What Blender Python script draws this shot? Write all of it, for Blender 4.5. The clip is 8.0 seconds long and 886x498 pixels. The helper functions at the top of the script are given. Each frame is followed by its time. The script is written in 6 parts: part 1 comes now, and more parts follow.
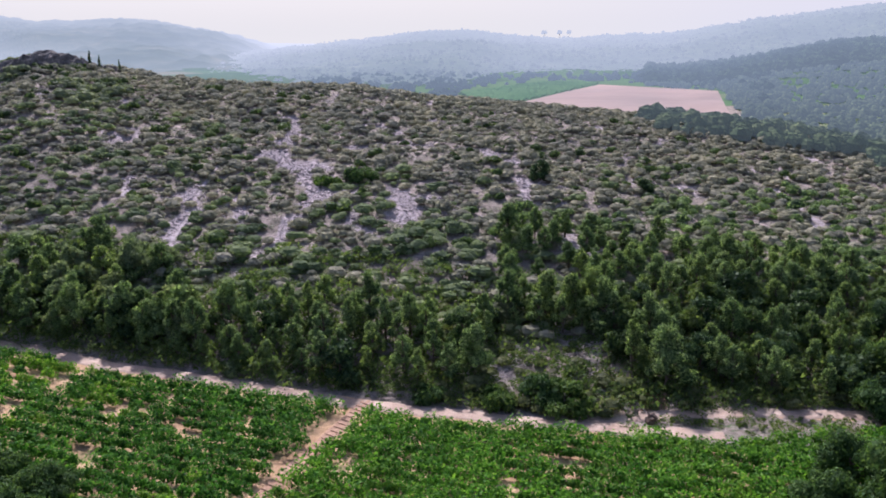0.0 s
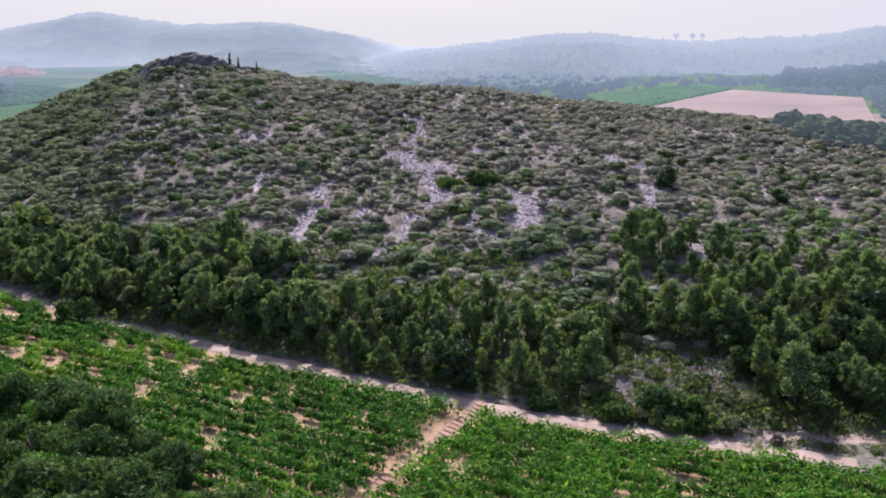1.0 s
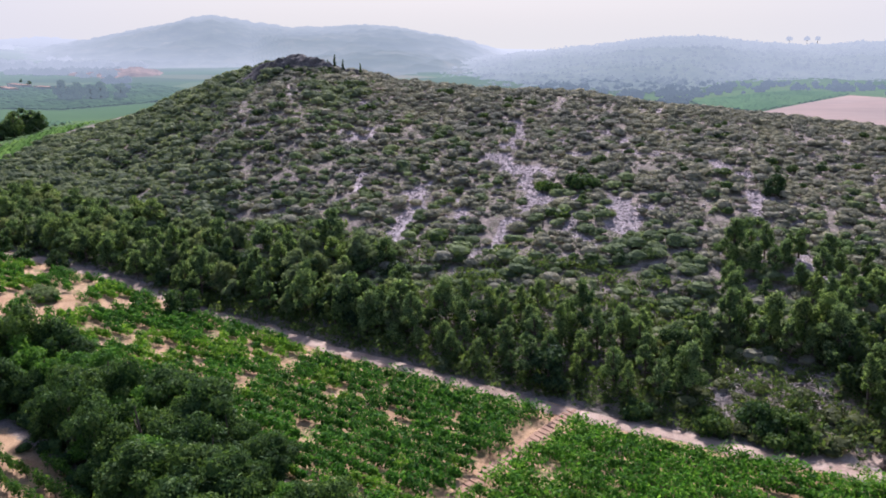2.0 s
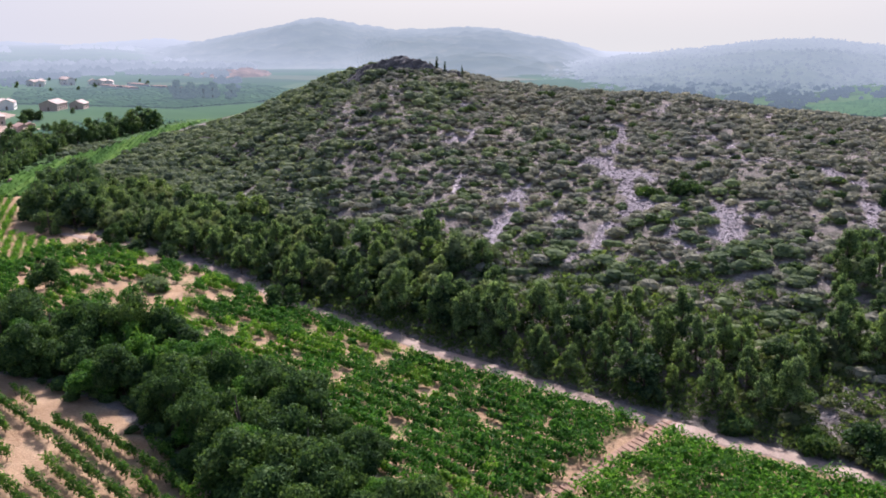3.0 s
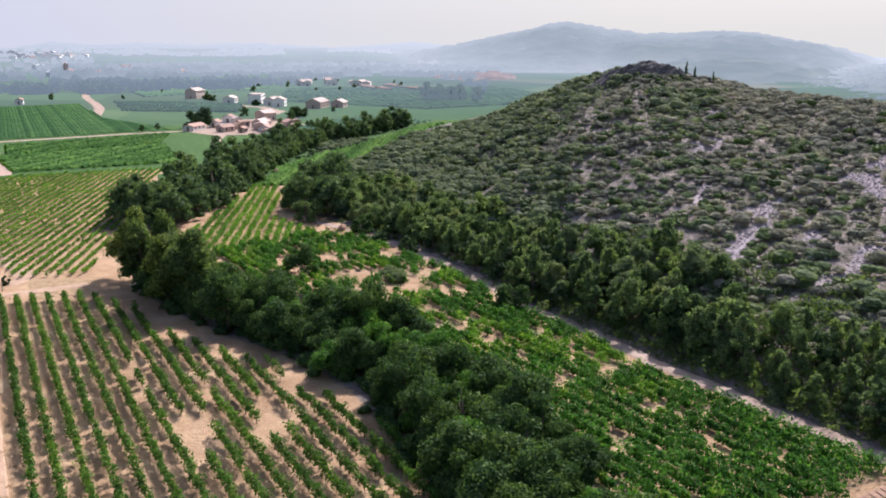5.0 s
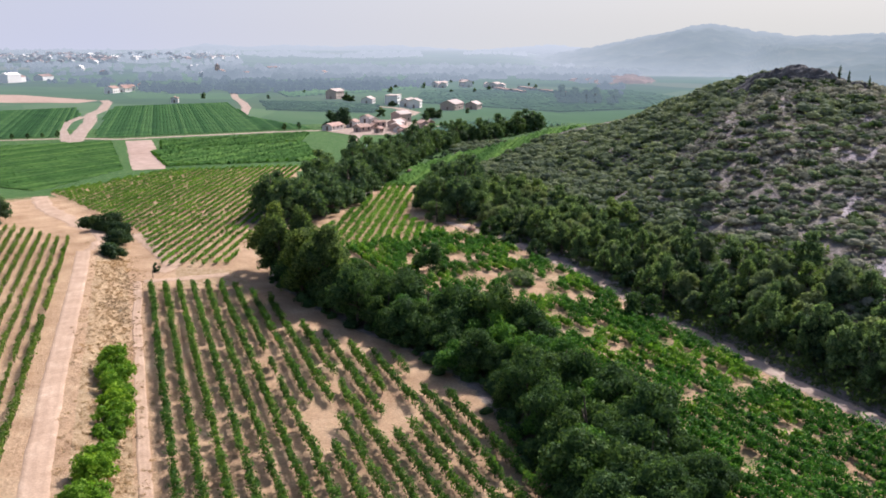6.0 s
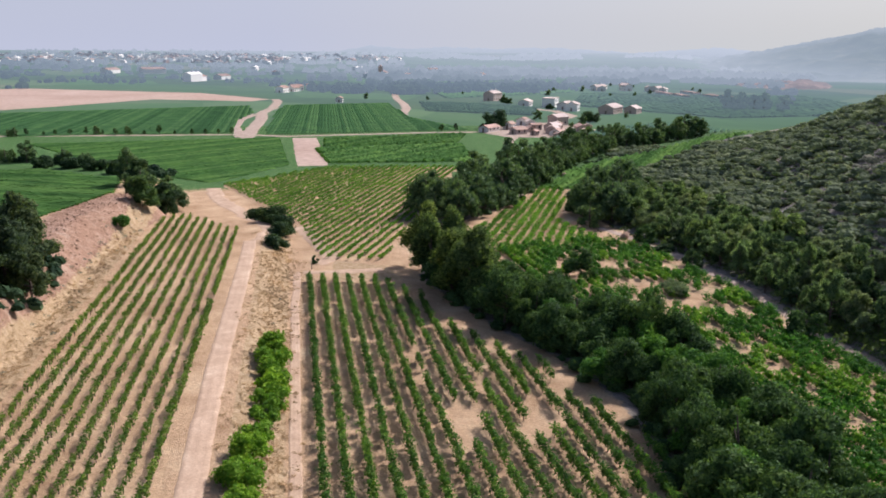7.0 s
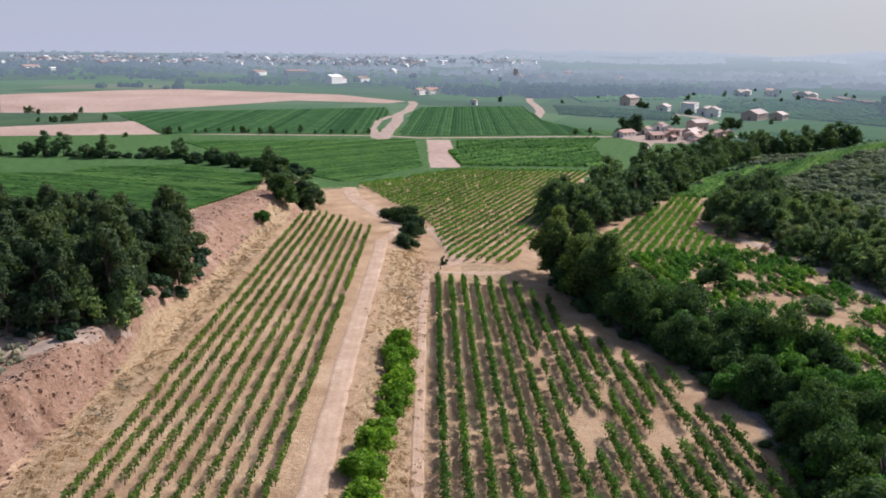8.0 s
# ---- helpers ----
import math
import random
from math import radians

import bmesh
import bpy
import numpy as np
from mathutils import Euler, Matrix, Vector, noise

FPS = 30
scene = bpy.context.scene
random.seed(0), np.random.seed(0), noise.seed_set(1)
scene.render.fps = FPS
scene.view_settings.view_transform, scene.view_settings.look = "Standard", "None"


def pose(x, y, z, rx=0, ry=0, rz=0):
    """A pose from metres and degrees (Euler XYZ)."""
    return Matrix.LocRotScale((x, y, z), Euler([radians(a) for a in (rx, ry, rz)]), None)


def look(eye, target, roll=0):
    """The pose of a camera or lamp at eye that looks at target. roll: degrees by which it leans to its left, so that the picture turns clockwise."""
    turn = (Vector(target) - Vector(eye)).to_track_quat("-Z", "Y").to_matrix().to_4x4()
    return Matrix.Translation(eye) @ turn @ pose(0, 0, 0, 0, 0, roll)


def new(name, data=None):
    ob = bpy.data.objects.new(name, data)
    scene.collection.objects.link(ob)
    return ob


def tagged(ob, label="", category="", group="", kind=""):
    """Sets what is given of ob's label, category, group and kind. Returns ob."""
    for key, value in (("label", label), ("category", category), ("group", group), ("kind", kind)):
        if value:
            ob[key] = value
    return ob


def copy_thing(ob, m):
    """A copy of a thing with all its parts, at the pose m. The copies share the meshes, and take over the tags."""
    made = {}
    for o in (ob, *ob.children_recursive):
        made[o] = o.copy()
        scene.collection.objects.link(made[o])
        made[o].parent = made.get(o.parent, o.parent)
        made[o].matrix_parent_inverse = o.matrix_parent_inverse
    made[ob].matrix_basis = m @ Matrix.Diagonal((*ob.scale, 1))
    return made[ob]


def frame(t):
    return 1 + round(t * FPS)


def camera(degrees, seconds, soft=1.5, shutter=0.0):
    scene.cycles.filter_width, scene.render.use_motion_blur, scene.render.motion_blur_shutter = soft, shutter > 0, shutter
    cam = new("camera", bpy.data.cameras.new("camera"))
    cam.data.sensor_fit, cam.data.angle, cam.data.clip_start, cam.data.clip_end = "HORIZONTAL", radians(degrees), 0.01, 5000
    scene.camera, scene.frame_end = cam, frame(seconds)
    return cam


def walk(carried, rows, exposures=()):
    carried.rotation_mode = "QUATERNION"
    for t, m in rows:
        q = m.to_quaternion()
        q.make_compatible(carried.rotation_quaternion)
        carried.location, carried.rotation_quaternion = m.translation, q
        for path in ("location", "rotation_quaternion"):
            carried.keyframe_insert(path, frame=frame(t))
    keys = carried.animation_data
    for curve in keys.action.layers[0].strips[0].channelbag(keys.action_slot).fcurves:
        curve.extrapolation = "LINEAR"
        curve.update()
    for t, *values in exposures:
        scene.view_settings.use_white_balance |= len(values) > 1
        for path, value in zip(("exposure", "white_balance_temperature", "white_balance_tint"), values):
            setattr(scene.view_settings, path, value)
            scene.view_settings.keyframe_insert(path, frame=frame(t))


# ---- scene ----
cam = camera(55.3, 8.0, soft=1.8)
EYE = 38.0
ROWS = [  # seconds, turn to the left, pitch, roll: the camera hangs still in the air and turns
    (0.0, 0.0, -14.41, -0.55),
    (0.5, 4.22, -14.26, -0.52),
    (1.0, 8.35, -14.13, -0.52),
    (1.5, 11.82, -14.02, -0.49),
    (3.0, 21.74, -13.73, -0.34),
    (3.5, 25.68, -13.67, -0.29),
    (4.0, 30.20, -13.58, -0.21),
    (4.5, 34.00, -13.50, -0.15),
    (6.0, 46.75, -13.24, 0.05),
    (6.5, 51.94, -13.20, 0.18),
    (7.0, 57.19, -13.11, 0.30),
    (7.5, 61.50, -13.03, 0.33),
    (8.0, 66.12, -12.95, 0.40),
]
walk(cam, [(t, pose(0, 0, EYE, 0, 0, yaw) @ pose(0, 0, 0, 90 + pitch, 0, 0) @ pose(0, 0, 0, 0, 0, roll)) for t, yaw, pitch, roll in ROWS],
     exposures=[(0.0, 0.58, 5850, 27), (3.5, 0.55, 5950, 25), (6.0, 0.43, 6050, 20), (8.0, 0.12, 5900, 19)])

# ---- sky and sun ----
SUN_AZIMUTH, SUN_HEIGHT = 12.0, 43.0  # degrees left of +y, degrees above the horizon
world = bpy.data.worlds.new("sky")
scene.world = world
world.use_nodes = True
wn = world.node_tree.nodes
sky = wn.new("ShaderNodeTexSky")
sky.sky_type, sky.sun_disc = "NISHITA", False
sky.sun_elevation, sky.sun_rotation = radians(SUN_HEIGHT), radians(-SUN_AZIMUTH)
sky.air_density, sky.dust_density, sky.ozone_density = 1.0, 3.0, 2.5
# summer haze: the sky pales towards the horizon all round
way = wn.new("ShaderNodeTexCoord")
split = wn.new("ShaderNodeSeparateXYZ")
pale = wn.new("ShaderNodeMapRange")
pale.inputs["From Min"].default_value, pale.inputs["From Max"].default_value = 0.0, 0.6
pale.inputs["To Min"].default_value, pale.inputs["To Max"].default_value = 0.68, 0.0
veil = wn.new("ShaderNodeMix")
veil.data_type = "RGBA"
veil.inputs[7].default_value = (4.0, 4.25, 4.65, 1)
wl = world.node_tree.links
wl.new(way.outputs["Generated"], split.inputs[0])
wl.new(split.outputs[2], pale.inputs["Value"])
wl.new(pale.outputs[0], veil.inputs[0])
wl.new(sky.outputs[0], veil.inputs[6])
glare = wn.new("ShaderNodeMapRange")
glare.inputs["From Min"].default_value, glare.inputs["From Max"].default_value = -0.01, 0.22
glare.inputs["To Min"].default_value, glare.inputs["To Max"].default_value = 0.85, 0.0
low = wn.new("ShaderNodeMix")
low.data_type = "RGBA"
toward = wn.new("ShaderNodeVectorMath")
toward.operation = "DOT_PRODUCT"
toward.inputs[1].default_value = (-math.sin(radians(SUN_AZIMUTH)), math.cos(radians(SUN_AZIMUTH)), 0.0)
aureole = wn.new("ShaderNodeMapRange")
aureole.inputs["From Min"].default_value, aureole.inputs["From Max"].default_value = 0.55, 0.97
tint = wn.new("ShaderNodeMix")
tint.data_type = "RGBA"
tint.inputs[6].default_value, tint.inputs[7].default_value = (4.25, 4.5, 5.05, 1), (5.0, 5.05, 4.35, 1)
wl.new(way.outputs["Generated"], toward.inputs[0])
wl.new(toward.outputs["Value"], aureole.inputs["Value"])
wl.new(aureole.outputs[0], tint.inputs[0])
wl.new(tint.outputs[2], low.inputs[7])
wl.new(split.outputs[2], glare.inputs["Value"])
wl.new(glare.outputs[0], low.inputs[0])
wl.new(veil.outputs[2], low.inputs[6])
wl.new(low.outputs[2], wn["Background"].inputs[0])
wn["Background"].inputs[1].default_value = 0.113
lamp = bpy.data.lights.new("sun", "SUN")
lamp.energy, lamp.angle, lamp.color = 5.0, radians(0.6), (1.0, 0.955, 0.88)
sun = new("sun", lamp)
sa, sh = radians(SUN_AZIMUTH), radians(SUN_HEIGHT)
sun.matrix_world = look((-math.sin(sa) * math.cos(sh) * 300, math.cos(sa) * math.cos(sh) * 300, math.sin(sh) * 300), (0, 0, 0))

# ---- the lie of the land ----
def lattice(ix, iy, seed):
    h = (ix.astype(np.int64) * 374761393 + iy.astype(np.int64) * 668265263 + seed * 974634777) & 0x7FFFFFFF
    h = ((h ^ (h >> 13)) * 1274126177) & 0x7FFFFFFF
    return ((h ^ (h >> 16)) & 0xFFFF) / 65535.0


def vnoise(x, y, seed=0):
    x, y = np.asarray(x, float), np.asarray(y, float)
    ix, iy = np.floor(x), np.floor(y)
    fx, fy = x - ix, y - iy
    fx, fy = fx * fx * (3 - 2 * fx), fy * fy * (3 - 2 * fy)
    a, b = lattice(ix, iy, seed), lattice(ix + 1, iy, seed)
    c, d = lattice(ix, iy + 1, seed), lattice(ix + 1, iy + 1, seed)
    return (a + (b - a) * fx) * (1 - fy) + (c + (d - c) * fx) * fy


def fbm(x, y, seed=0, octaves=4):
    total, amp = 0, 0.5
    for k in range(octaves):
        total = total + amp * vnoise(x * 2 ** k + 17.3 * k, y * 2 ** k - 9.1 * k, seed + k)
        amp *= 0.5
    return total


def step(a, b, v):
    s = np.clip((v - a) / (b - a), 0, 1)
    return s * s * (3 - 2 * s)


def polar(x, y):
    return np.degrees(np.arctan2(-x, y)), np.hypot(x, y)


def row_frame(x, y):
    """Along the vineyard rows (u, away) and across them (s, towards the cliff)."""
    dx, dy = x + 63.0, y - 27.1
    return -0.9205 * dx + 0.3908 * dy, -0.3908 * dx - 0.9205 * dy


def from_rows(u, s):
    return -63.0 - 0.9205 * u - 0.3908 * s, 27.1 + 0.3908 * u - 0.9205 * s


# the scrub hill: bearing, foot, crest distance, crest height
HILL_AZ = [-40, -28, -23.7, -18.7, -11, -4.5, 1.2, 5.3, 12.6, 17.5, 21, 25, 28.8, 31.8, 34.4, 38, 41, 44, 47]
HILL_FOOT = [96, 90, 87, 84, 79, 80, 82, 84.5, 90, 96, 101, 108, 116, 124, 132, 152, 166, 182, 200]
HILL_CREST = [190, 200, 210, 215, 215, 215, 215, 220, 225, 230, 240, 250, 262, 282, 300, 318, 328, 315, 300]
HILL_TOP = [5, 8.7, 11.5, 13.6, 16.6, 19.3, 21.0, 23.5, 24.6, 26.4, 29.0, 31.6, 27.5, 20.5, 14.2, 7.2, 2.6, 0.4, 0]


def foot(az):
    return np.interp(az, HILL_AZ, HILL_FOOT)


def hill(x, y):
    az, d = polar(x, y)
    f, c, top = (np.interp(az, HILL_AZ, v) for v in (HILL_FOOT, HILL_CREST, HILL_TOP))
    s = (d - f) / (c - f)
    up = np.where(s < 1, 0.45 * np.clip(s, 0, 1) + 0.55 * np.sin(np.clip(s, 0, 1) * np.pi / 2), 1 - step(1.05, 2.0, s))
    rough = (fbm(x / 26, y / 26, 3) - 0.47) * 5.0 * step(0.03, 0.3, s) * (1 - step(0.8, 1.0, s)) * step(0, 12, top)
    return np.where((az > -60) & (az < 47.5) & (s > 0), top * up * step(0, 1.2, (d - f) / 4 + 0.4) + rough, 0.0)


def terraces(x, y):
    u, s = row_frame(x, y)
    far = 1 - step(118, 132, u + 0.35 * (20 - s))
    upper = 2.0 * step(2.2, 8.0, s) * far
    width = np.interp(u, [-40, 10, 22, 40, 93, 124, 150], [5, 4.5, 4.5, 4, 9, 7, 7])
    toe = np.interp(u, [-40, 5, 20, 34, 60, 100, 128, 150], [37, 37, 35.5, 33.5, 34.5, 33.5, 29.0, 33.0])
    cut = step(toe, toe + width + 1.6 * (fbm(u / 5, s / 5, 5) - 0.5), s)
    plateau = 5.0 * cut * (1 - step(165, 195, u))
    rill = 1.5 * (fbm(u / 1.3, s / 8, 7) - 0.47) * np.exp(-((s - toe - width * 0.5) / (width * 0.45)) ** 2)
    gully = rill * (u < 136) * (1 + 0.9 * (u < 26)) - 0.8 * np.exp(-((u - 16) / 6) ** 2 - ((s - 45) / 4) ** 2)
    return np.where(u > -60, upper + plateau + gully, upper)


def height(x, y):
    x, y = np.asarray(x, float), np.asarray(y, float)
    az, d = polar(x, y)
    z = hill(x, y) + terraces(x, y)
    z = z + (fbm(x / 9, y / 9, 11) - 0.47) * 0.35 * (1 - step(220, 300, d))
    z = z + 24 * step(360, 800, d) * step(15, 27, -az) * (az > -120)
    open_plain = step(30, 44, az) + (az < -60)
    return z + (37 * open_plain - 70 * (1 - open_plain)) * step(1200, 3200, d)


def ground_z(x, y):
    return float(height(np.array([x]), np.array([y]))[0])


def inside(x, y, poly):
    hit = np.zeros(np.shape(x), bool)
    for (x0, y0), (x1, y1) in zip(poly, poly[1:] + poly[:1]):
        with np.errstate(divide="ignore", invalid="ignore"):
            hit ^= ((y0 > y) != (y1 > y)) & (x < (x1 - x0) * (y - y0) / (y1 - y0 + 1e-12) + x0)
    return hit


def to_line(x, y, line):
    best = np.full(np.shape(x), 1e9)
    for (x0, y0), (x1, y1) in zip(line, line[1:]):
        dx, dy = x1 - x0, y1 - y0
        k = np.clip(((x - x0) * dx + (y - y0) * dy) / (dx * dx + dy * dy), 0, 1)
        best = np.minimum(best, np.hypot(x - x0 - k * dx, y - y0 - k * dy))
    return best

# ---- materials ----
def material(name):
    m = bpy.data.materials.new(name)
    m.use_nodes = True
    n = m.node_tree.nodes
    return m, n, m.node_tree.links, n["Principled BSDF"], n["Material Output"]


def ramp(n, links, source, stops):
    r = n.new("ShaderNodeValToRGB")
    els = r.color_ramp.elements
    while len(els) < len(stops):
        els.new(0.5)
    for e, (p, c) in zip(els, stops):
        e.position, e.color = p, (*c, 1)
    links.new(source, r.inputs[0])
    return r.outputs[0]


def noise_out(n, links, scale, detail=4.0, rough=0.6, warp=0.0, stretch=None):
    t = n.new("ShaderNodeNewGeometry").outputs["Position"]
    if stretch:
        mp = n.new("ShaderNodeMapping")
        mp.inputs["Rotation"].default_value, mp.inputs["Scale"].default_value = stretch
        links.new(t, mp.inputs[0])
        t = mp.outputs[0]
    x = n.new("ShaderNodeTexNoise")
    x.inputs["Scale"].default_value, x.inputs["Detail"].default_value, x.inputs["Roughness"].default_value = scale, detail, rough
    x.inputs["Distortion"].default_value = warp
    links.new(t, x.inputs["Vector"])
    return x.outputs[0]


def mixed(n, links, fac, a, b, kind="MIX"):
    m = n.new("ShaderNodeMix")
    m.data_type, m.blend_type = "RGBA", kind
    for socket, v in ((m.inputs[0], fac), (m.inputs[6], a), (m.inputs[7], b)):
        if isinstance(v, (int, float)):
            socket.default_value = v
        elif isinstance(v, tuple):
            socket.default_value = (*v, 1)
        else:
            links.new(v, socket)
    return m.outputs[2]


def bump(n, links, bsdf, source, strength, distance):
    b = n.new("ShaderNodeBump")
    b.inputs["Strength"].default_value, b.inputs["Distance"].default_value = strength, distance
    links.new(source, b.inputs["Height"])
    links.new(b.outputs[0], bsdf.inputs["Normal"])


def earth(name, stops, scale=0.5, fine=4.0, rough=0.95, relief=0.15, stretch=None):
    """Soil, dust, rock: two scales of colour and a fine relief."""
    m, n, links, bsdf, _ = material(name)
    big = ramp(n, links, noise_out(n, links, scale, 5, 0.65, 0.4, stretch), stops)
    grain = ramp(n, links, noise_out(n, links, fine, 4, 0.7), [(0.3, (0.62, 0.62, 0.62)), (0.7, (1.2, 1.2, 1.2))])
    links.new(mixed(n, links, 0.7, big, grain, "MULTIPLY"), bsdf.inputs["Base Color"])
    bsdf.inputs["Roughness"].default_value = rough
    bsdf.inputs["Specular IOR Level"].default_value = 0.15
    bump(n, links, bsdf, noise_out(n, links, fine, 5, 0.7), 0.6, relief)
    return m


def foliage(name, dark, mid, light, glow=0.35, gloss=0.5, through_tint=(1.35, 1.45, 0.65)):
    """Leaves: colour varies leaf by leaf, plant by plant and over the ground; light passes through."""
    m, n, links, bsdf, out = material(name)
    island = n.new("ShaderNodeNewGeometry").outputs["Random Per Island"]
    leaf = ramp(n, links, island, [(0.0, dark), (0.5, mid), (1.0, light)])
    plant = n.new("ShaderNodeObjectInfo").outputs["Random"]
    tone = ramp(n, links, plant, [(0.0, (0.7, 0.75, 0.75)), (0.5, (1.0, 1.0, 1.0)), (1.0, (1.25, 1.15, 0.85))])
    area = ramp(n, links, noise_out(n, links, 0.12, 3), [(0.35, (0.7, 0.72, 0.75)), (0.65, (1.2, 1.15, 1.0))])
    c = mixed(n, links, 0.8, mixed(n, links, 0.7, leaf, tone, "MULTIPLY"), area, "MULTIPLY")
    links.new(c, bsdf.inputs["Base Color"])
    bsdf.inputs["Roughness"].default_value = gloss
    bsdf.inputs["Specular IOR Level"].default_value = 0.03
    tr = n.new("ShaderNodeBsdfTranslucent")
    links.new(mixed(n, links, 1.0, c, through_tint, "MULTIPLY"), tr.inputs[0])
    mx = n.new("ShaderNodeMixShader")
    mx.inputs[0].default_value = glow
    links.new(bsdf.outputs[0], mx.inputs[1])
    links.new(tr.outputs[0], mx.inputs[2])
    links.new(mx.outputs[0], out.inputs[0])
    return m


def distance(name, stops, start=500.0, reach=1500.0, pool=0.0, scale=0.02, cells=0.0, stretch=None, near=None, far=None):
    """The far backdrop: land with haze painted in as emission, thicker with range and over the valley floor."""
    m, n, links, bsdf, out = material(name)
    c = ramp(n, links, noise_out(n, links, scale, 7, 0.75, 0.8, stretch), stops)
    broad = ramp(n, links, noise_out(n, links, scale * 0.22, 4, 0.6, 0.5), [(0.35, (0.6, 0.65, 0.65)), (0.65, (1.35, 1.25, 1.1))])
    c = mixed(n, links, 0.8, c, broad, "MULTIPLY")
    where = n.new("ShaderNodeNewGeometry").outputs["Position"]
    if cells:
        v = n.new("ShaderNodeTexVoronoi")
        v.inputs["Scale"].default_value = cells
        mp = n.new("ShaderNodeMapping")
        mp.inputs["Scale"].default_value = (1, 1.6, 1)
        links.new(where, mp.inputs[0])
        links.new(mp.outputs[0], v.inputs[0])
        sep = n.new("ShaderNodeSeparateColor")
        links.new(v.outputs["Color"], sep.inputs[0])
        plots = ramp(n, links, sep.outputs[0], [(0.0, (0.04, 0.085, 0.03)), (0.3, (0.07, 0.15, 0.04)), (0.55, (0.035, 0.06, 0.028)), (0.8, (0.09, 0.17, 0.055)), (0.95, (0.12, 0.15, 0.07)), (1.0, (0.32, 0.24, 0.17))])
        c = mixed(n, links, 0.65, c, plots)
    links.new(c, bsdf.inputs["Base Color"])
    bsdf.inputs["Roughness"].default_value = 1.0
    bsdf.inputs["Specular IOR Level"].default_value = 0.0

    def sums(op, x, y, z=None):
        k = n.new("ShaderNodeMath")
        k.operation = op
        for socket, v in zip(k.inputs, (x, y, z)):
            if isinstance(v, (int, float)):
                socket.default_value = v
            elif v is not None:
                links.new(v, socket)
        return k.outputs[0]

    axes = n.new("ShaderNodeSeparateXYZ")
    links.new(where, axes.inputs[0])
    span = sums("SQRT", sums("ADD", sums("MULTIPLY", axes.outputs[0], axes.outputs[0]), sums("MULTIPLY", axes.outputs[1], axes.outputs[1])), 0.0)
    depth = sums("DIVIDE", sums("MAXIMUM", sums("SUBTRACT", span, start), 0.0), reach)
    # the painted haze follows forward scattering: its glow is brightest below the sun
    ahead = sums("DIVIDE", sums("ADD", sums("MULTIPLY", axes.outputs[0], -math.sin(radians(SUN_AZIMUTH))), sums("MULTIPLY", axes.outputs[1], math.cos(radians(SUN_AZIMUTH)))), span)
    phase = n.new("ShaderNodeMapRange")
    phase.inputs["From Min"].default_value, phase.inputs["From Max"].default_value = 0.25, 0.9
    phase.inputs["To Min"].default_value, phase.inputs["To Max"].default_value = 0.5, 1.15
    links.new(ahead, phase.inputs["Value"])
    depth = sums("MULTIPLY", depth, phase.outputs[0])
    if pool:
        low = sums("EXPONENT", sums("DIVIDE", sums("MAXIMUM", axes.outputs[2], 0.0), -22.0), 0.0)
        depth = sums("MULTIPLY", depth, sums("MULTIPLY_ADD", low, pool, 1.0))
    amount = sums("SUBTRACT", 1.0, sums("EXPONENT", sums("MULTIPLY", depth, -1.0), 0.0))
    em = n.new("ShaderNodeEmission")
    links.new(ramp(n, links, amount, [(0.0, near or HAZE_GLOW_NEAR), (0.55, near or HAZE_GLOW_NEAR), (1.0, far or HAZE_GLOW_FAR)]), em.inputs[0])
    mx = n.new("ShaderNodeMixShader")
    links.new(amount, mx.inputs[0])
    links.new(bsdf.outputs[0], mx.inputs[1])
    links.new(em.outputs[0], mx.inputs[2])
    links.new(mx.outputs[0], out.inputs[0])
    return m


def plain(name, colour, rough=0.8, vary=0.25, scale=1.5, metal=0.0):
    m, n, links, bsdf, _ = material(name)
    lo, hi = tuple(v * (1 - vary) for v in colour), tuple(min(1, v * (1 + vary)) for v in colour)
    c = ramp(n, links, noise_out(n, links, scale, 5, 0.7), [(0.3, lo), (0.7, hi)])
    tone = ramp(n, links, n.new("ShaderNodeObjectInfo").outputs["Random"], [(0.0, (0.85, 0.85, 0.85)), (1.0, (1.1, 1.1, 1.1))])
    links.new(mixed(n, links, 1.0, c, tone, "MULTIPLY"), bsdf.inputs["Base Color"])
    bsdf.inputs["Roughness"].default_value, bsdf.inputs["Metallic"].default_value = rough, metal
    return m


